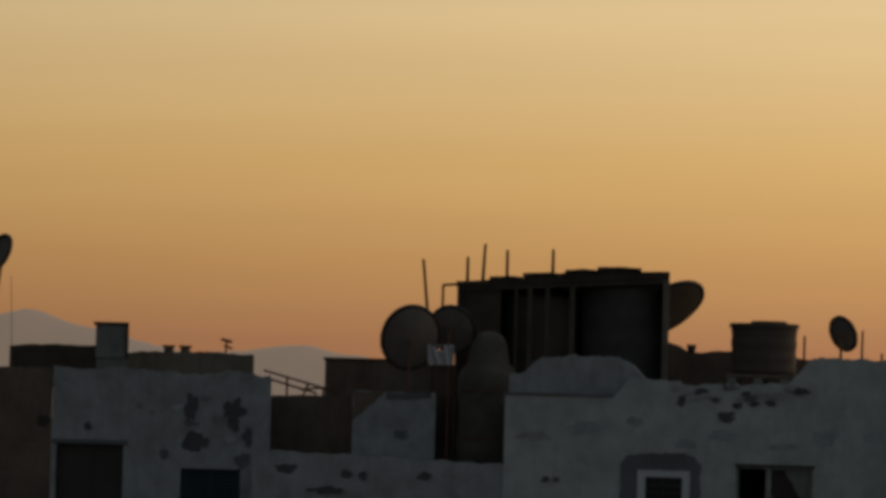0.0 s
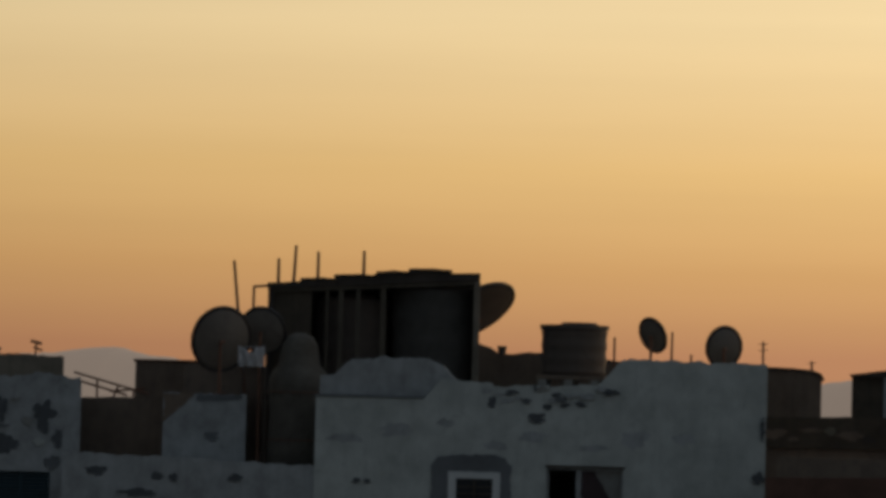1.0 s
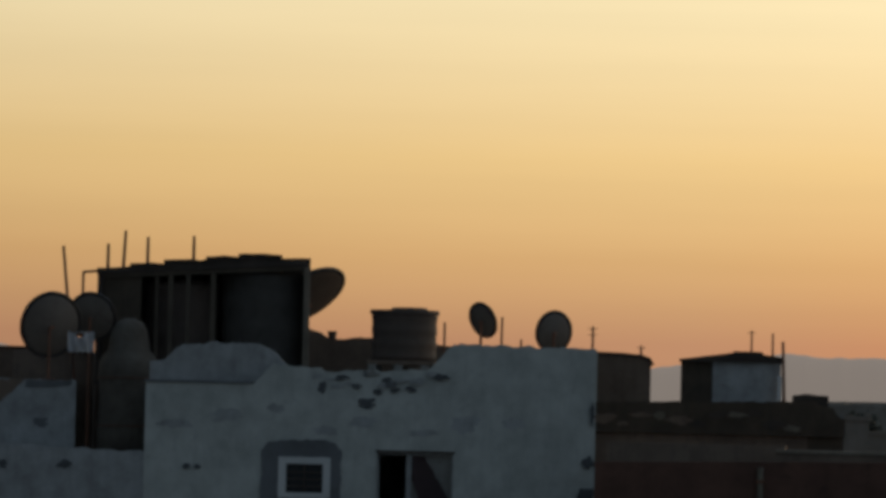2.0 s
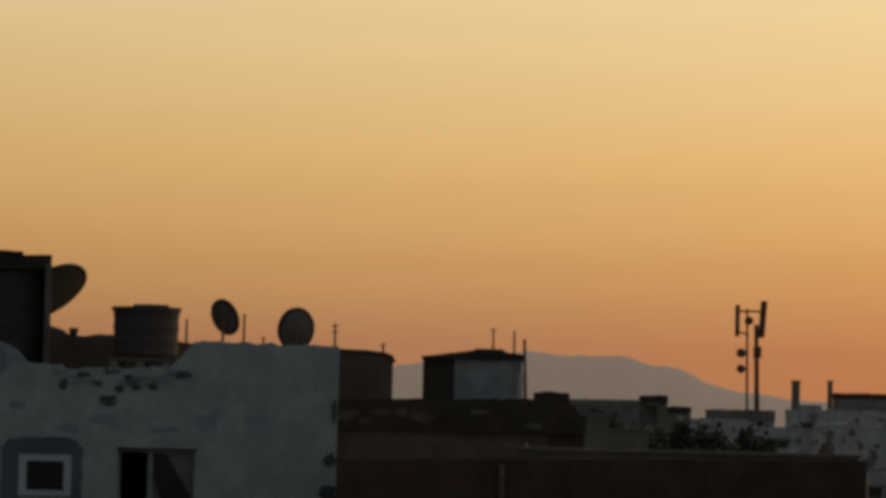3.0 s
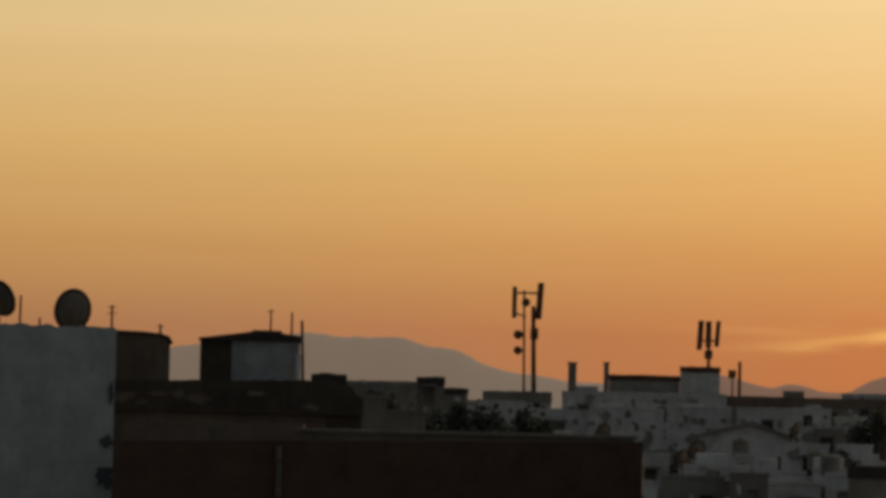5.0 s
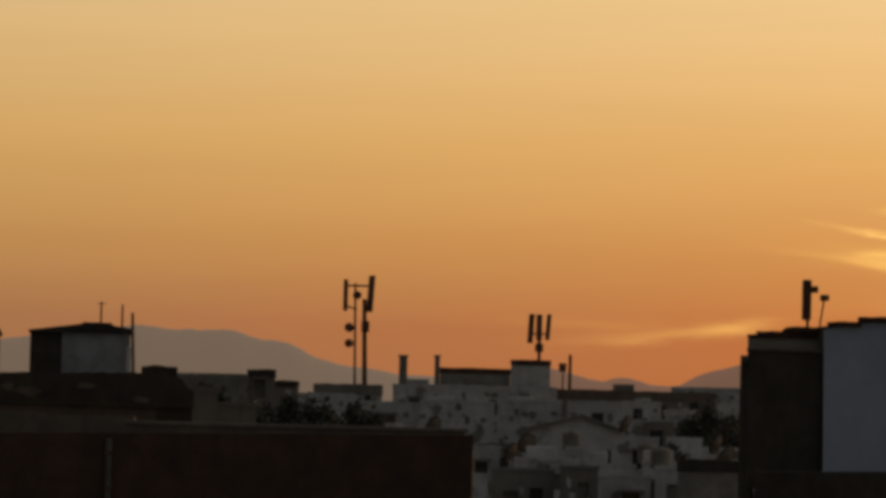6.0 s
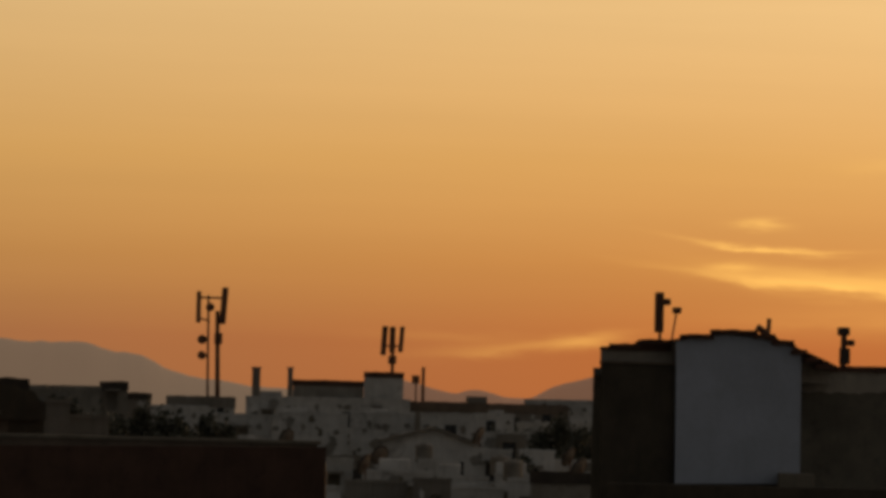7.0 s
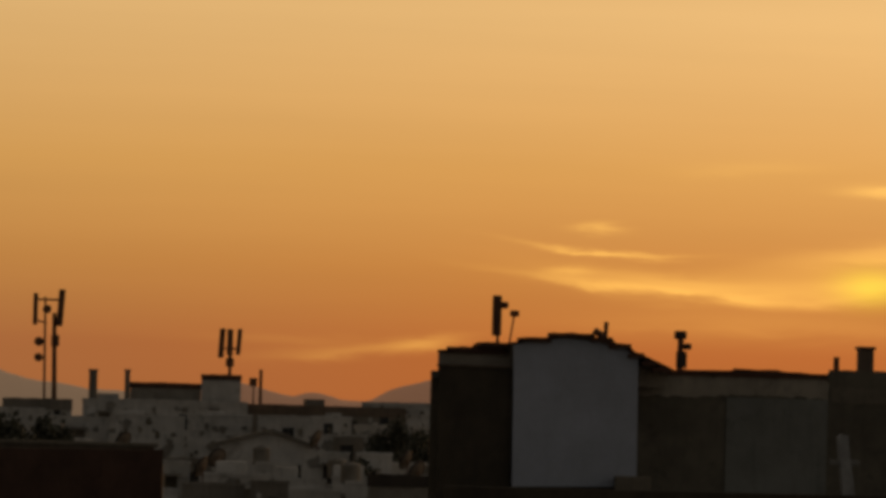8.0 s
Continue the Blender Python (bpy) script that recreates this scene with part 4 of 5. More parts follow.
part("inner_wall", box(-3.35, 0.35, 84.0, 84.3, 13.05, 13.62), BROWN, long_wall)
part("downpipe", rod((-0.15, 79.93, 0.0), (-0.15, 79.93, 13.2), 0.06, seg=12), WING, long_wall)
for z in (12.2, 12.9):
    part("pipe_clip", box(-0.23, -0.07, 79.86, 80.0, z, z + 0.05), STEEL, long_wall)

# ---- big house on the right ----
right_house = thing("tall_roof_house", 17.5, 75, 0, "dark house with a pale plastered stair tower", "house", slant=0.165)
part("wall", box(11.75, 13.15, 75.0, 79.0, 12.6, 15.17, 0.015), SOOT_RENDER, right_house, "dark front block")
part("coping", box(11.70, 13.15, 74.96, 79.0, 15.17, 15.22, 0.01), BROWN, right_house)
part("upper_wall", worn([(11.86, 15.46), (12.45, 15.50), (12.55, 15.60), (13.3, 15.66)], 15.0, 75.9, 79.2, rough=0.02, seed=51), TAN_RENDER, right_house)
part("tower_wall", prism([(13.16, 12.95), (13.13, 15.60), (13.5, 15.70), (14.1, 15.76), (14.7, 15.72), (15.3, 15.58), (15.52, 15.42), (15.54, 13.0)], 74.85, 78.8), GREY_WALL, right_house, "smooth pale blue-grey plastered stair tower")
part("step_block", box(15.02, 15.70, 74.3, 74.84, 12.6, 13.20, 0.03), DARK_RENDER, right_house, "dark block at the foot of the tower")
part("tower_roof", worn([(13.20, 15.68), (13.85, 15.74), (13.95, 15.82), (14.6, 15.84), (14.68, 15.76), (15.0, 15.74), (15.08, 15.66), (15.35, 15.64), (15.42, 15.52), (15.7, 15.42), (15.9, 15.34), (16.18, 15.20)], 15.0, 75.6, 78.9, rough=0.015, seed=52), BROWN, right_house, "tiled sloping tower roof")
part("wing_wall", worn([(15.54, 15.16), (16.2, 15.21), (17.6, 15.22), (17.65, 15.26), (18.4, 15.26), (18.6, 15.23), (19.5, 15.20), (19.55, 15.33), (20.7, 15.33), (20.75, 15.25), (27, 15.25)], 0, 76.0, 76.3, rough=0.02, seed=53), WING, right_house, "dark rendered wing wall")
part("tower_coping", prism(ragged([(13.22, 15.655), (13.5, 15.72), (14.1, 15.78), (14.7, 15.72), (15.3, 15.575), (15.52, 15.44), (15.9, 15.29), (16.2, 15.14),
                                     (16.2, 15.23), (15.9, 15.37), (15.7, 15.45), (15.42, 15.56), (15.34, 15.67), (15.08, 15.69), (15.0, 15.77), (14.68, 15.79), (14.58, 15.86), (13.97, 15.84), (13.85, 15.77), (13.22, 15.72)], 0.2, 0.012, 1.0), 74.80, 75.6), TILE, right_house, "dark red-brown uneven roof tiles")
for i, (x0, x1, z) in enumerate(((12.00, 12.62, 15.52), (12.57, 13.42, 15.62))):
    part("roof_tile", worn([(x0, z + 0.035), ((x0 + x1) / 2, z + 0.05), (x1, z + 0.04)], z - 0.05, 75.78 - 0.01 * i, 76.3, step=0.06, rough=0.02, seed=90 + i), TILE, right_house, "dark red-brown uneven roof tiles")
for i, (x0, x1, z) in enumerate(((13.18, 13.83, 15.715), (13.76, 14.66, 15.82), (14.58, 15.0, 15.755), (14.93, 15.36, 15.645), (15.30, 15.62, 15.475), (15.56, 15.84, 15.34), (15.78, 16.08, 15.225))):
    part("roof_tile", worn([(x0, z + 0.03), ((x0 + x1) / 2, z + 0.05), (x1, z + 0.035)], z - 0.05, 74.76 - 0.008 * (i % 2), 75.5, step=0.06, rough=0.02, seed=95 + i), TILE, right_house, "dark red-brown uneven roof tiles")
part("upper_coping", worn([(11.84, 15.49), (12.45, 15.53), (12.55, 15.63), (13.2, 15.67)], 15.44, 75.85, 76.1, rough=0.015, seed=57), TILE, right_house)
part("wing_coping", worn([(16.15, 15.24), (17.6, 15.26), (17.65, 15.30), (18.4, 15.30), (18.6, 15.27), (19.48, 15.24)], 15.14, 75.95, 76.36, rough=0.015, seed=54), TILE, right_house)
part("upper_band", prism(ragged([(15.58, 14.76), (15.58, 15.12), (16.2, 15.15), (17.8, 15.15), (19.5, 15.14), (19.5, 14.74), (18.2, 14.80), (16.9, 14.74)], 0.11, 0.07, 5.0), 75.985, 75.999), TAN_RENDER, right_house, "paler brown band under the coping")
part("gable_side", prism([(15.545, 14.9), (15.545, 15.52), (15.8, 15.41), (16.2, 15.21), (16.25, 14.9)], 75.5, 75.9), TAN_RENDER, right_house)
part("end_band", prism(ragged([(19.58, 14.68), (19.58, 15.0), (21.0, 14.98), (27, 15.0), (27, 14.65), (22.0, 14.72)], 0.11, 0.06, 8.0), 75.985, 75.999), DARK_RENDER, right_house, "paler brown band under the coping")
part("panel", box(17.5, 19.5, 75.97, 76.0, 12.9, 14.75), OCHRE, right_house, "greyish plastered panel")
shell(right_house, 11.75, 27, 76.05, 88, 0, 14.95, DARK_RENDER, CONCRETE)
part("terrace_wall", box(11.4, 27, 71.8, 72.05, 0, 12.98, 0.02), SOOT_RENDER, right_house, "dark brown terrace parapet")
part("terrace_floor", box(11.4, 27, 72.05, 76.0, 12.4, 12.6), CONCRETE, right_house)


def panel_antenna(root, x, y, z0, z1, w, mat=PANEL, d=0.16, lean=0.0):
    bm = box(x - w / 2, x + w / 2, y - d / 2, y + d / 2, z0, z1, min(w, d) * 0.22)
    for vtx in bm.verts:
        vtx.co.x += lean * (vtx.co.z - z0)
    return part("panel_antenna", bm, mat, root, "upright panel antenna")


a1 = thing("panel_mast", 13.25, 77, 15.6, "panel antenna on a roof beside a small dish", "antenna")
part("pole", rod((13.2, 77.1, 15.5), (13.2, 77.1, 16.3), 0.03), STEEL, a1)
panel_antenna(a1, 13.16, 77, 15.82, 16.60, 0.17, STEEL)
part("side_pole", rod((13.42, 77.1, 15.6), (13.52, 77.1, 16.25), 0.018), STEEL, a1)
part("side_box", box(13.44, 13.60, 77.0, 77.16, 16.20, 16.32, 0.02), STEEL, a1)
part("knob", box(13.24, 13.38, 76.95, 77.1, 16.35, 16.48, 0.03), STEEL, a1)
a2 = thing("vent_pipe", 15.3, 77, 15.5, "bent vent pipe on a tower roof", "pipe")
part("pipe", rod((15.28, 77, 15.5), (15.32, 77, 16.15), 0.045, seg=12), STEEL, a2)
part("elbow", rod((15.08, 77, 15.98), (15.30, 77, 15.84), 0.07, seg=12), STEEL, a2)
a3 = thing("lamp_mast", 16.78, 77, 14.95, "short mast with two dark lamp heads", "mast")
part("pole", rod((16.78, 77, 15.0), (16.80, 77, 15.92), 0.06, seg=12), STEEL, a3)
part("lamp_head", box(16.68, 16.90, 76.9, 77.1, 15.86, 16.02, 0.03), DARK_BOARD, a3)
part("lamp_head", box(16.86, 17.0, 76.9, 77.1, 15.66, 15.78, 0.03), DARK_BOARD, a3)
part("bracket", box(16.72, 16.92, 76.94, 77.06, 15.3, 15.62, 0.02), DARK_BOARD, a3)
ch = thing("chimney", 20.5, 77, 14.95, "square dark chimney on a wing roof", "chimney", "roof chimneys")
part("shaft", box(20.36, 20.64, 76.86, 77.14, 15.0, 15.80, 0.015), BROWN, ch)
part("cap", box(20.33, 20.67, 76.83, 77.17, 15.76, 15.82, 0.01), DARK_BOARD, ch)
ch2 = thing("vent_pipe", 19.92, 77, 14.95, "short dark vent pipe on a wing roof", "pipe")
part("pipe", rod((19.92, 77, 15.0), (19.92, 77, 15.60), 0.06, seg=12), STEEL, ch2)
wp = thing("white_post", 18.85, 72, 12.95, "pale post with a cross arm on a terrace parapet", "post")
part("shaft", prism(ragged([(18.78, 12.95), (18.70, 13.6), (18.66, 14.02), (18.72, 14.08), (18.84, 14.06), (18.90, 13.6), (19.0, 12.95)], 0.15, 0.015, 2.0), 71.86, 72.0), WHITE_OLD, wp, "leaning pale shaft")
part("cross_arm", box(18.52, 19.08, 71.88, 71.98, 13.52, 13.62, 0.02), CONCRETE, wp)

# ---- the town behind ----
rng = random.Random(5)
TOWN_ROOFS = []


def town_house(x0, x1, y, ztop, mat, depth=9.0, rows=2, label="", parapet=0.0, seed=0.0, cols=0, top_mat=None, clutter=0.05, scarred=True):
    """A plain flat-roofed house: front wall with real window openings, sides, back, roof slab."""
    g = ground_height(0, y)
    root = thing("town_house", (x0 + x1) / 2, y, g, label or "weathered flat-roofed house in the town", "house", "houses of the town", slant=(x0 + x1) / 2 / y)
    cols = cols or max(1, int((x1 - x0) / 1.9))
    holes = []
    for c in range(cols):
        for k in range(rows):
            cx = x0 + (x1 - x0) * (c + 0.5) / cols + rng.uniform(-0.2, 0.2)
            w, h = rng.uniform(0.18, 0.36), rng.uniform(0.28, 0.5)
            zc = ztop - rng.uniform(0.85, 1.3) - 2.7 * k
            if zc - h > g + 0.3 and x0 + 0.2 < cx - w and cx + w < x1 - 0.2 and rng.random() < 0.85:
                holes.append((cx - w, cx + w, zc - h, zc + h))
    part("wall", holed(x0, x1, g - 0.5, ztop, y, 0.25, holes), mat, root)
    for h in holes:
        part("window", box(h[0], h[1], y + 0.14, y + 0.19, h[2], h[3]), rng.choice([GLASS, DOOR_BROWN, TOWN_DARK, WING]), root, "dark recessed window")
    shell(root, x0, x1, y, y + depth, g - 0.5, ztop - 0.3, mat, TOWN_DARK)
    part("parapet", worn([(x0 - 0.03, ztop), ((x0 + x1) / 2, ztop + 0.03), (x1 + 0.03, ztop)], ztop - parapet - 0.12, y - 0.04, y, rough=0.05, step=0.3, seed=seed), top_mat or mat, root)
    for i in range(int((x1 - x0) * 3.2) if scarred else 0):
        cx, cz = rng.uniform(x0 + 0.4, x1 - 0.4), ztop - rng.uniform(0.4, 3.6)
        rx, rz = rng.uniform(0.12, 0.42), rng.uniform(0.10, 0.36)
        if not any(h[0] - rx < cx < h[1] + rx and h[2] - rz < cz < h[3] + rz for h in holes) and x0 + rx * 1.7 < cx < x1 - rx * 1.7:
            part("plaster_scar", blob_patch(cx, cz, rx, rz, y, x0 + i * 1.37, 0.008 + 0.004 * (i % 14)), rng.choice([TOWN_SCAR, TOWN_SCAR, TOWN_MID, TOWN_DARK, TOWN_PALE]), root, "patched plaster")
    for i in range(int((x1 - x0) * 5) if scarred else 0):
        cx, cz = x0 + 0.25 + (x1 - x0 - 0.5) * ((i * 0.618) % 1.0), ztop - rng.uniform(0.3, 3.0)
        rx, rz = rng.uniform(0.07, 0.2), rng.uniform(0.07, 0.22)
        if not any(h[0] - rx < cx < h[1] + rx and h[2] - rz < cz < h[3] + rz for h in holes):
            part("plaster_scar", blob_patch(cx, cz, rx, rz, y, x0 * 3 + i * 0.83, 0.010 + 0.004 * (i % 14)), rng.choice([TOWN_SCAR, TOWN_DARK, TOWN_MID, WING, TOWN_GREY]), root, "patched plaster")
    if holes and rng.random() < 0.6:
        h = holes[0]
        part("awning", prism([(h[0] - 0.12, h[3] + 0.02), (h[1] + 0.12, h[3] + 0.02), (h[1] + 0.12, h[3] + 0.12), (h[0] - 0.12, h[3] + 0.12)], y - 0.45, y), TOWN_DARK, root, "small dark awning over a window")
    TOWN_ROOFS.append((x0, x1, y, ztop - 0.15))
    if rng.random() < 0.75 and x1 - x0 > 2.0:
        cx = rng.uniform(x0 + 0.6, x1 - 0.6)
        w, h = rng.uniform(0.35, 0.7), rng.uniform(0.25, 0.55)
        room = part("roof_box", box(cx - w, cx + w, y + 1.0, y + 2.4, ztop - 0.3, ztop + h * clutter, 0.03), rng.choice([mat, TOWN_DARK, TOWN_PALE]), root, "small box on the flat roof")
    return root


# skyline
town_house(11.1, 15.0, 230, 15.1, TOWN_GREY, parapet=0.5, top_mat=TOWN_DARK, label="house with a dark roof edge under an antenna tower")
town_house(15.6, 25.0, 230, 15.2, TOWN_GREY, seed=3)
town_house(18.35, 22.4, 231, 16.20, TOWN_MID, depth=7, parapet=0.2, top_mat=REDBROWN, rows=0, scarred=False, label="upper storey with a thin dark roof edge")
town_house(22.38, 24.65, 230.5, 16.75, TOWN_GREY, depth=7, parapet=0.2, top_mat=REDBROWN, rows=0, scarred=False, label="grey roof room under an antenna mast")
town_house(22.1, 35.0, 236, 15.14, TOWN_DARK, depth=9, rows=1, parapet=0.45, top_mat=BROWN, label="long low house with a dark roof edge")
town_house(41.2, 52.0, 300, 15.85, TOWN_GREY, parapet=0.1)
town_house(2.4, 5.75, 180, 15.18, TOWN_MID, parapet=0.1)
town_house(5.77, 7.0, 181, 15.42, TOWN_MID, parapet=0.25, top_mat=DARK_BOARD, label="narrow house with a dark roof edge")
town_house(7.02, 8.1, 182, 14.95, TOWN_MID, parapet=0.15, top_mat=DARK_BOARD)
town_house(0.66, 1.60, 112, 14.90, TOWN_DARK, depth=4, parapet=0.18, top_mat=DARK_BOARD, label="small dark house with a black roof edge")
town_house(1.65, 2.75, 112, 14.36, TOWN_DARK, depth=5, label="small dark house in a gap")
town_house(2.8, 3.9, 114, 13.95, TOWN_DARK, depth=5, label="small dark house in a gap")
town_house(8.5, 12.0, 205, 14.5, TOWN_GREY)
# rows stepping down towards the front
for x0, x1, y, z, m in ((12.4, 15.8, 212, 14.15, TOWN_PALE), (16.0, 19.6, 210, 14.3, TOWN_GREY), (19.8, 23.2, 211, 14.45, TOWN_PALE), (23.4, 26.2, 210, 14.45, TOWN_GREY), (26.4, 28.6, 212, 14.5, TOWN_PALE),
                        (29.0, 33.5, 214, 14.1, TOWN_GREY), (33.7, 38.5, 240, 14.8, TOWN_GREY), (8.0, 11.4, 186, 13.4, TOWN_GREY), (30.3, 33.0, 200, 13.3, TOWN_PALE), (25.0, 27.8, 198, 13.55, TOWN_GREY)):
    town_house(x0, x1, y, z, m, depth=rng.uniform(6, 9), seed=x0, clutter=0.5)
for y, xa, xb, zmid, spread in ((178, 10.5, 31.5, 12.62, 0.30), (164, 8.5, 29.5, 12.12, 0.32), (150, 7.4, 27.5, 11.72, 0.32)):
    x = xa
    while x < xb:
        w = rng.uniform(1.4, 3.0)
        town_house(x, x + w, y + rng.uniform(-1.0, 1.0), zmid + rng.uniform(-spread, spread), rng.choice([TOWN_PALE, TOWN_PALE, TOWN_GREY, TOWN_PALE, TOWN_GREY, TOWN_DARK]), depth=rng.uniform(5, 7), seed=x,
                   clutter=rng.uniform(0.4, 1.0), cols=max(1, int(w / 1.1)))
        x += w + rng.uniform(0.05, 0.35)
town_house(24.5, 25.95, 188, 13.5, TOWN_DARK, depth=4, rows=1, label="small dark box of a house")
# gabled house
gab = thing("gabled_house", 21.4, 190, 8, "pale house with a low dark pitched roof", "house", slant=0.112)
part("wall", prism([(19.4, 7.5), (19.4, 12.98), (21.85, 13.62), (23.8, 12.95), (23.8, 7.5)], 190, 198), TOWN_PALE, gab)
part("roof", prism([(19.1, 12.92), (21.85, 13.62), (24.1, 12.84), (24.1, 12.98), (21.85, 13.78), (19.1, 13.06)], 189.7, 198.3), TOWN_DARK, gab)
for x in (19.8, 21.1, 22.6):
    w = part("window", holed(x, x + 0.8, 11.0, 12.2, 189.93, 0.07, [(x + 0.08, x + 0.72, 11.08, 12.12)]), FRAME_WHITE, gab)
    part("pane", box(x + 0.07, x + 0.73, 189.97, 189.99, 11.07, 12.13), GLASS, w)
gap_wall = thing("garden_wall", 21.5, 146, 7.9, "low wall with a broad dark top between town houses", "wall", slant=0.147)
part("wall", worn([(20.35, 11.84), (22.74, 11.86)], 7.4, 146, 146.3, seed=60), TOWN_MID, gap_wall)
part("top_band", worn([(20.30, 12.27), (21.4, 12.30), (22.78, 12.25)], 11.84, 145.95, 146.35, step=0.1, rough=0.04, seed=61), DARK_BOARD, gap_wall, "broad dark top course")

for x, z1, w in ((16.2, 16.86, 0.45), (18.14, 16.9, 0.28)):
    p = thing("roof_pillar", x, 229.9, 14.85, "plain roof pillar against the sky", "pillar", "roof pillars")
    part("shaft", box(x - w / 2, x + w / 2, 230.3, 230.3 + w, 14.85, z1 - 0.1, 0.03), TOWN_DARK, p)
    part("cap", box(x - w / 2 - 0.05, x + w / 2 + 0.05, 230.25, 230.35 + w, z1 - 0.1, z1, 0.02), TOWN_DARK, p)
rf = thing("roof_clutter", 17.0, 231, 14.9, "low plastered roof box", "roof box")
part("body", box(16.5, 17.7, 230.6, 231.6, 14.85, 15.5, 0.03), TOWN_GREY, rf)

# antenna tower
tower = thing("antenna_tower", 14.0, 230.5, 14.8, "steel antenna tower with panel antennas", "antenna tower")
part("pole", rod((14.05, 231, 14.8), (13.92, 231, 20.0), 0.15, 0.12, 12), STEEL, tower)
part("pole", rod((13.48, 231, 14.8), (13.38, 231, 20.9), 0.075, 0.06, 12), STEEL, tower)
panel_antenna(tower, 12.83, 230.9, 19.3, 21.1, 0.26, STEEL, 0.22)
panel_antenna(tower, 14.20, 230.8, 19.25, 21.35, 0.36, STEEL, 0.26, 0.06)
part("cross_arm", rod((12.8, 231, 20.75), (14.2, 231, 20.75), 0.06), STEEL, tower)
part("cross_arm", rod((12.8, 231, 19.6), (13.5, 231, 19.4), 0.05), STEEL, tower)
part("drum", rod((13.48, 230.6, 20.2), (13.48, 231, 20.2), 0.24, seg=20), STEEL, tower, "small round link dish")
part("drum", rod((13.05, 230.6, 18.35), (13.1, 231, 18.35), 0.26, seg=20), STEEL, tower, "small round link dish")
part("drum", rod((13.05, 230.6, 17.45), (13.1, 231, 17.45), 0.24, seg=20), STEEL, tower, "small round link dish")
part("cross_arm", rod((13.0, 231, 18.35), (13.45, 231, 18.35), 0.04), STEEL, tower)
part("cross_arm", rod((13.0, 231, 17.45), (13.45, 231, 17.45), 0.04), STEEL, tower)
part("radio_box", box(13.78, 14.22, 230.7, 231.1, 18.1, 18.75, 0.05), STEEL, tower)

mast = thing("antenna_mast", 24.2, 233, 16.4, "short mast with three panel antennas", "antenna mast")
part("pole", rod((24.25, 233, 16.4), (24.22, 233, 19.1), 0.10, seg=12), STEEL, mast)
panel_antenna(mast, 23.68, 232.9, 17.75, 19.45, 0.32, STEEL, 0.2, 0.05)
panel_antenna(mast, 24.18, 232.7, 17.9, 19.42, 0.34, STEEL, 0.2)
panel_antenna(mast, 24.68, 232.9, 17.95, 19.45, 0.26, STEEL, 0.2, 0.06)
part("cross_arm", rod((23.6, 233, 18.3), (24.8, 233, 18.3), 0.05), STEEL, mast)
part("radio_box", box(24.0, 24.45, 232.8, 233.1, 17.25, 17.75, 0.04), STEEL, mast)
side = thing("aerial_mast", 25.9, 238, 14.9, "small roof aerial with a boxy head", "antenna")
part("pole", rod((26.62, 238, 14.85), (26.62, 238, 17.2), 0.10, seg=10), STEEL, side)
part("pole", rod((26.2, 238, 14.85), (26.2, 238, 16.4), 0.05, seg=10), STEEL, side)
part("head", box(25.95, 26.4, 237.9, 238.1, 16.2, 16.7, 0.04), STEEL, side)
rb = thing("roof_box", 31.0, 262, 14.9, "low dark roof box", "roof box")
part("body", box(29.5, 30.6, 239, 240.5, 14.85, 15.55, 0.03), TOWN_DARK, rb)


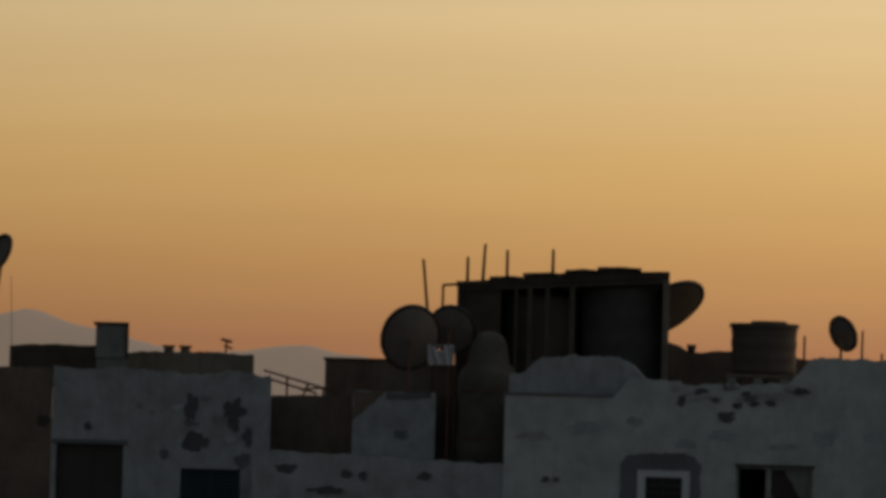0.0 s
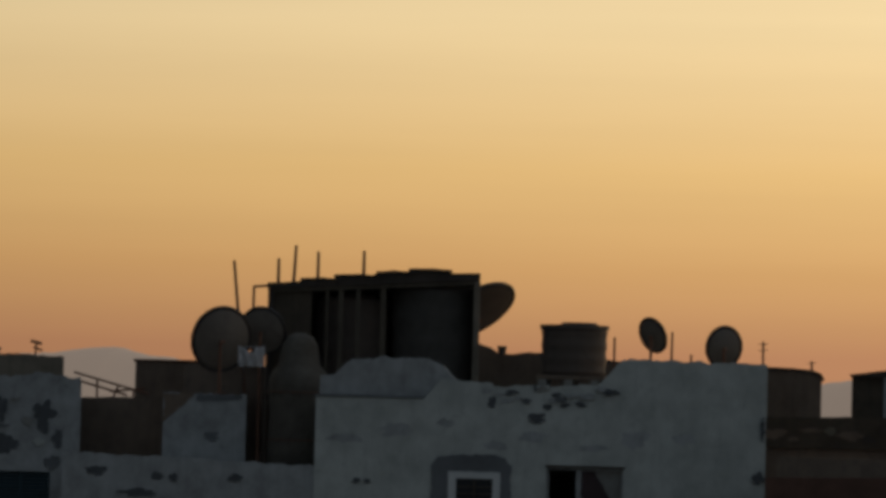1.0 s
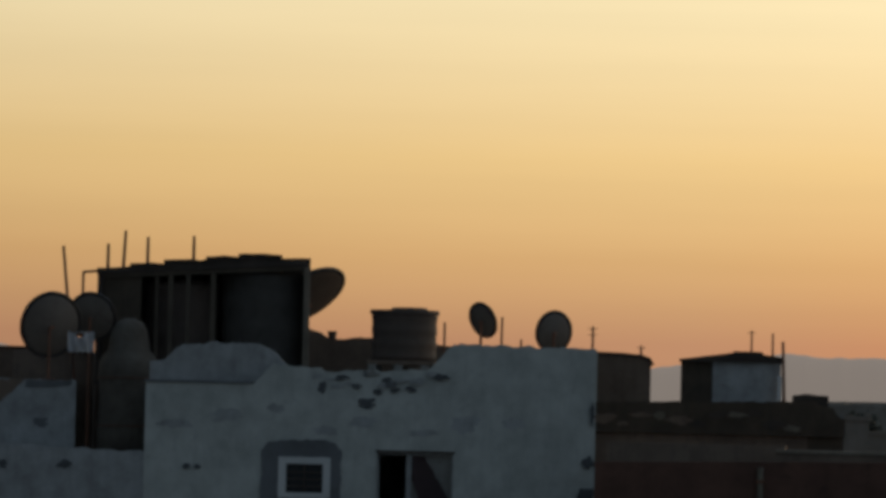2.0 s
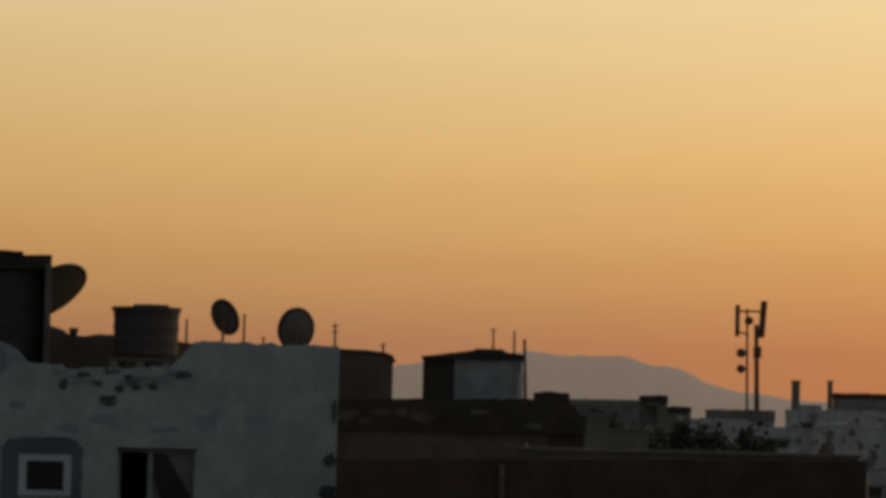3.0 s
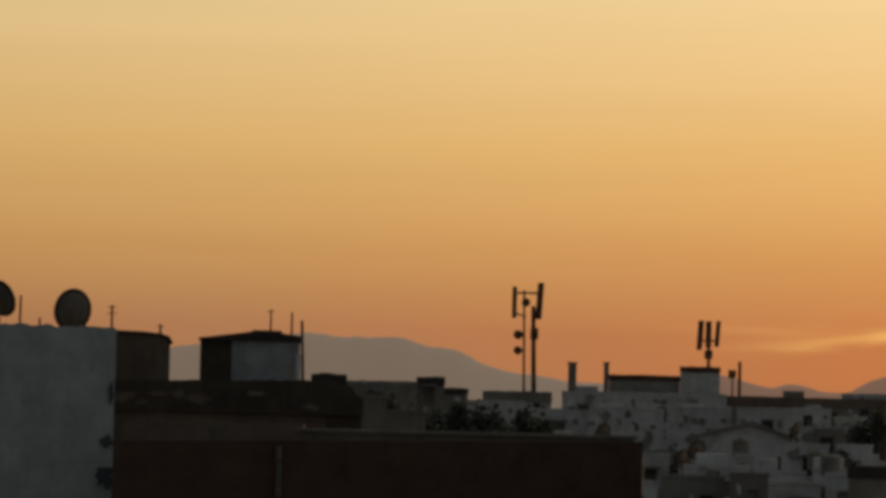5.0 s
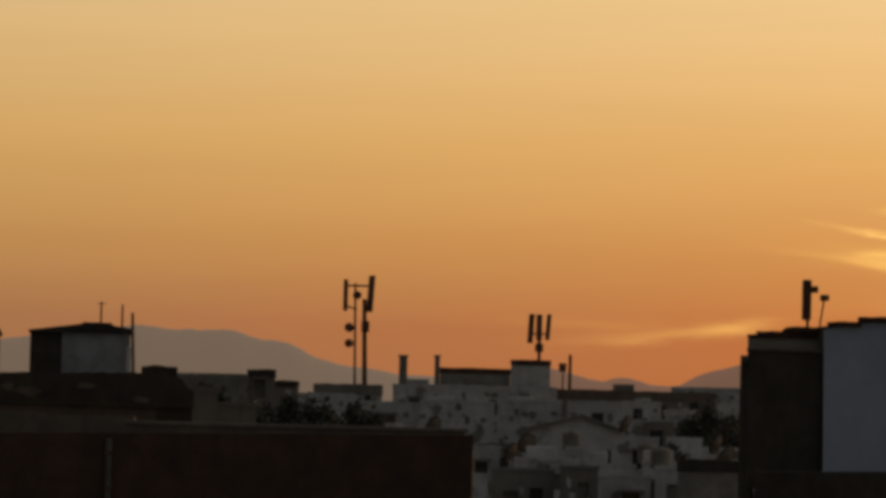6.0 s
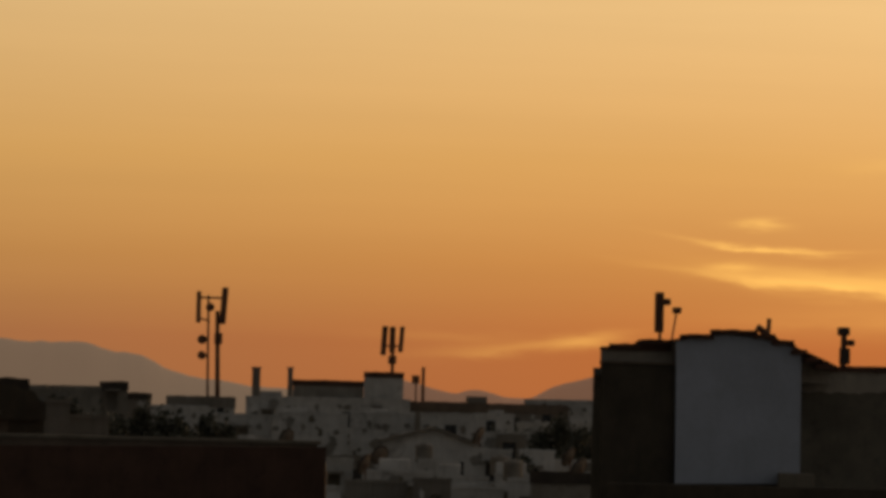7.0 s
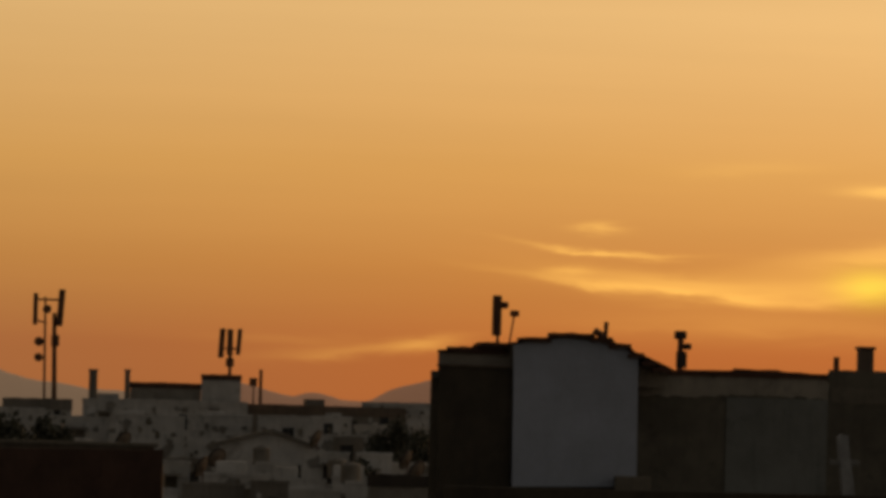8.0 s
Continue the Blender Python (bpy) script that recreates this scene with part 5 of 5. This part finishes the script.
def tree(x, y, height, spread, seed, label):
    """A trunk with limbs and a ragged crown of leaf clumps."""
    r = random.Random(seed)
    g = ground_height(0, y)
    root = thing("tree", x, y, g, label, "tree", "trees among the houses")
    bm = rod((x, y, g - 0.1), (x + 0.1, y, g + height * 0.55), 0.16, 0.10, 10)
    tips = []
    for i in range(9):
        a = r.uniform(0, 2 * math.pi)
        tip = Vector((x + math.cos(a) * spread * r.uniform(0.3, 0.8), y + math.sin(a) * spread * r.uniform(0.3, 0.8), g + height * r.uniform(0.6, 0.95)))
        rod((x + 0.08, y, g + height * r.uniform(0.35, 0.55)), tip, 0.06, 0.02, 6, bm)
        tips.append(tip)
    part("trunk", bm, BARK, root)
    verts, faces = [], []
    for tip in tips:
        for i in range(620):
            c = tip + Vector((r.gauss(0, spread * 0.21), r.gauss(0, spread * 0.21), r.gauss(0, height * 0.06)))
            n = Vector((r.gauss(0, 1), r.gauss(0, 1), r.gauss(0, 1))).normalized()
            t1 = n.orthogonal().normalized() * r.uniform(0.08, 0.17)
            t2 = n.cross(t1) * r.uniform(0.6, 1.2)
            k = len(verts)
            verts += [c - t1, c - t2 * 0.6, c + t1, c + t2 * 0.6]
            faces.append((k, k + 1, k + 2, k + 3))
    bm = bmesh.new()
    vs = [bm.verts.new(p) for p in verts]
    for f in faces:
        bm.faces.new([vs[i] for i in f])
    part("crown", bm, LEAF, root)
    return root


tree(4.4, 172, 5.9, 1.5, 1, "dark dusty tree between houses")
tree(6.3, 174, 5.4, 1.3, 2, "low dusty tree between houses")
tree(8.7, 172, 5.5, 0.9, 3, "small dark tree between houses")
tree(10.5, 174, 5.6, 0.8, 4, "small dark tree between houses")
tree(26.6, 200, 5.2, 1.2, 5, "dark rounded tree among houses")
tree(31.5, 196, 5.0, 1.0, 6, "dusty tree among houses")
tree(5.3, 168, 5.6, 1.2, 7, "dusty tree between houses")
tree(3.3, 170, 5.4, 1.0, 8, "small dusty tree between houses")
tree(23.9, 176, 4.3, 0.7, 10, "dark bush among houses")
tree(28.1, 195, 6.0, 1.0, 12, "dark dusty tree among houses")
tree(29.7, 198, 5.5, 1.1, 13, "broad dusty tree among houses")
tree(3.3, 152, 6.1, 0.7, 15, "dark dusty tree between houses")
tree(4.7, 154, 5.9, 0.8, 16, "dark dusty tree between houses")
tree(6.0, 152, 5.7, 0.7, 17, "low dusty tree between houses")
tree(7.3, 151, 5.6, 0.8, 14, "dark bush behind a wall")
tree(28.9, 190, 5.0, 0.9, 11, "dark bush among houses")

# tanks and dishes on the nearer roofs of the town
for i, (x0, x1, y, z) in enumerate(r for r in TOWN_ROOFS if r[2] < 185 and r[0] > 7 and r[1] - r[0] > 1.6):
    x = x0 + 0.55
    if i % 3 == 0:
        barrel_tank("water_tank", x + 0.2 * x / y * 4, y + 3.5, z, z + 0.80, 0.40, (TANK_BROWN, TOWN_MID, TANK_BROWN)[i // 3 % 3], "small water tank on a town roof", ribs=2)
    elif i % 3 == 1:
        satellite_dish(x + 0.5, y + 3.2, z + 0.70, 0.40, -150 + 7 * (i % 5), 25, z, "small grey satellite dish on a town roof")
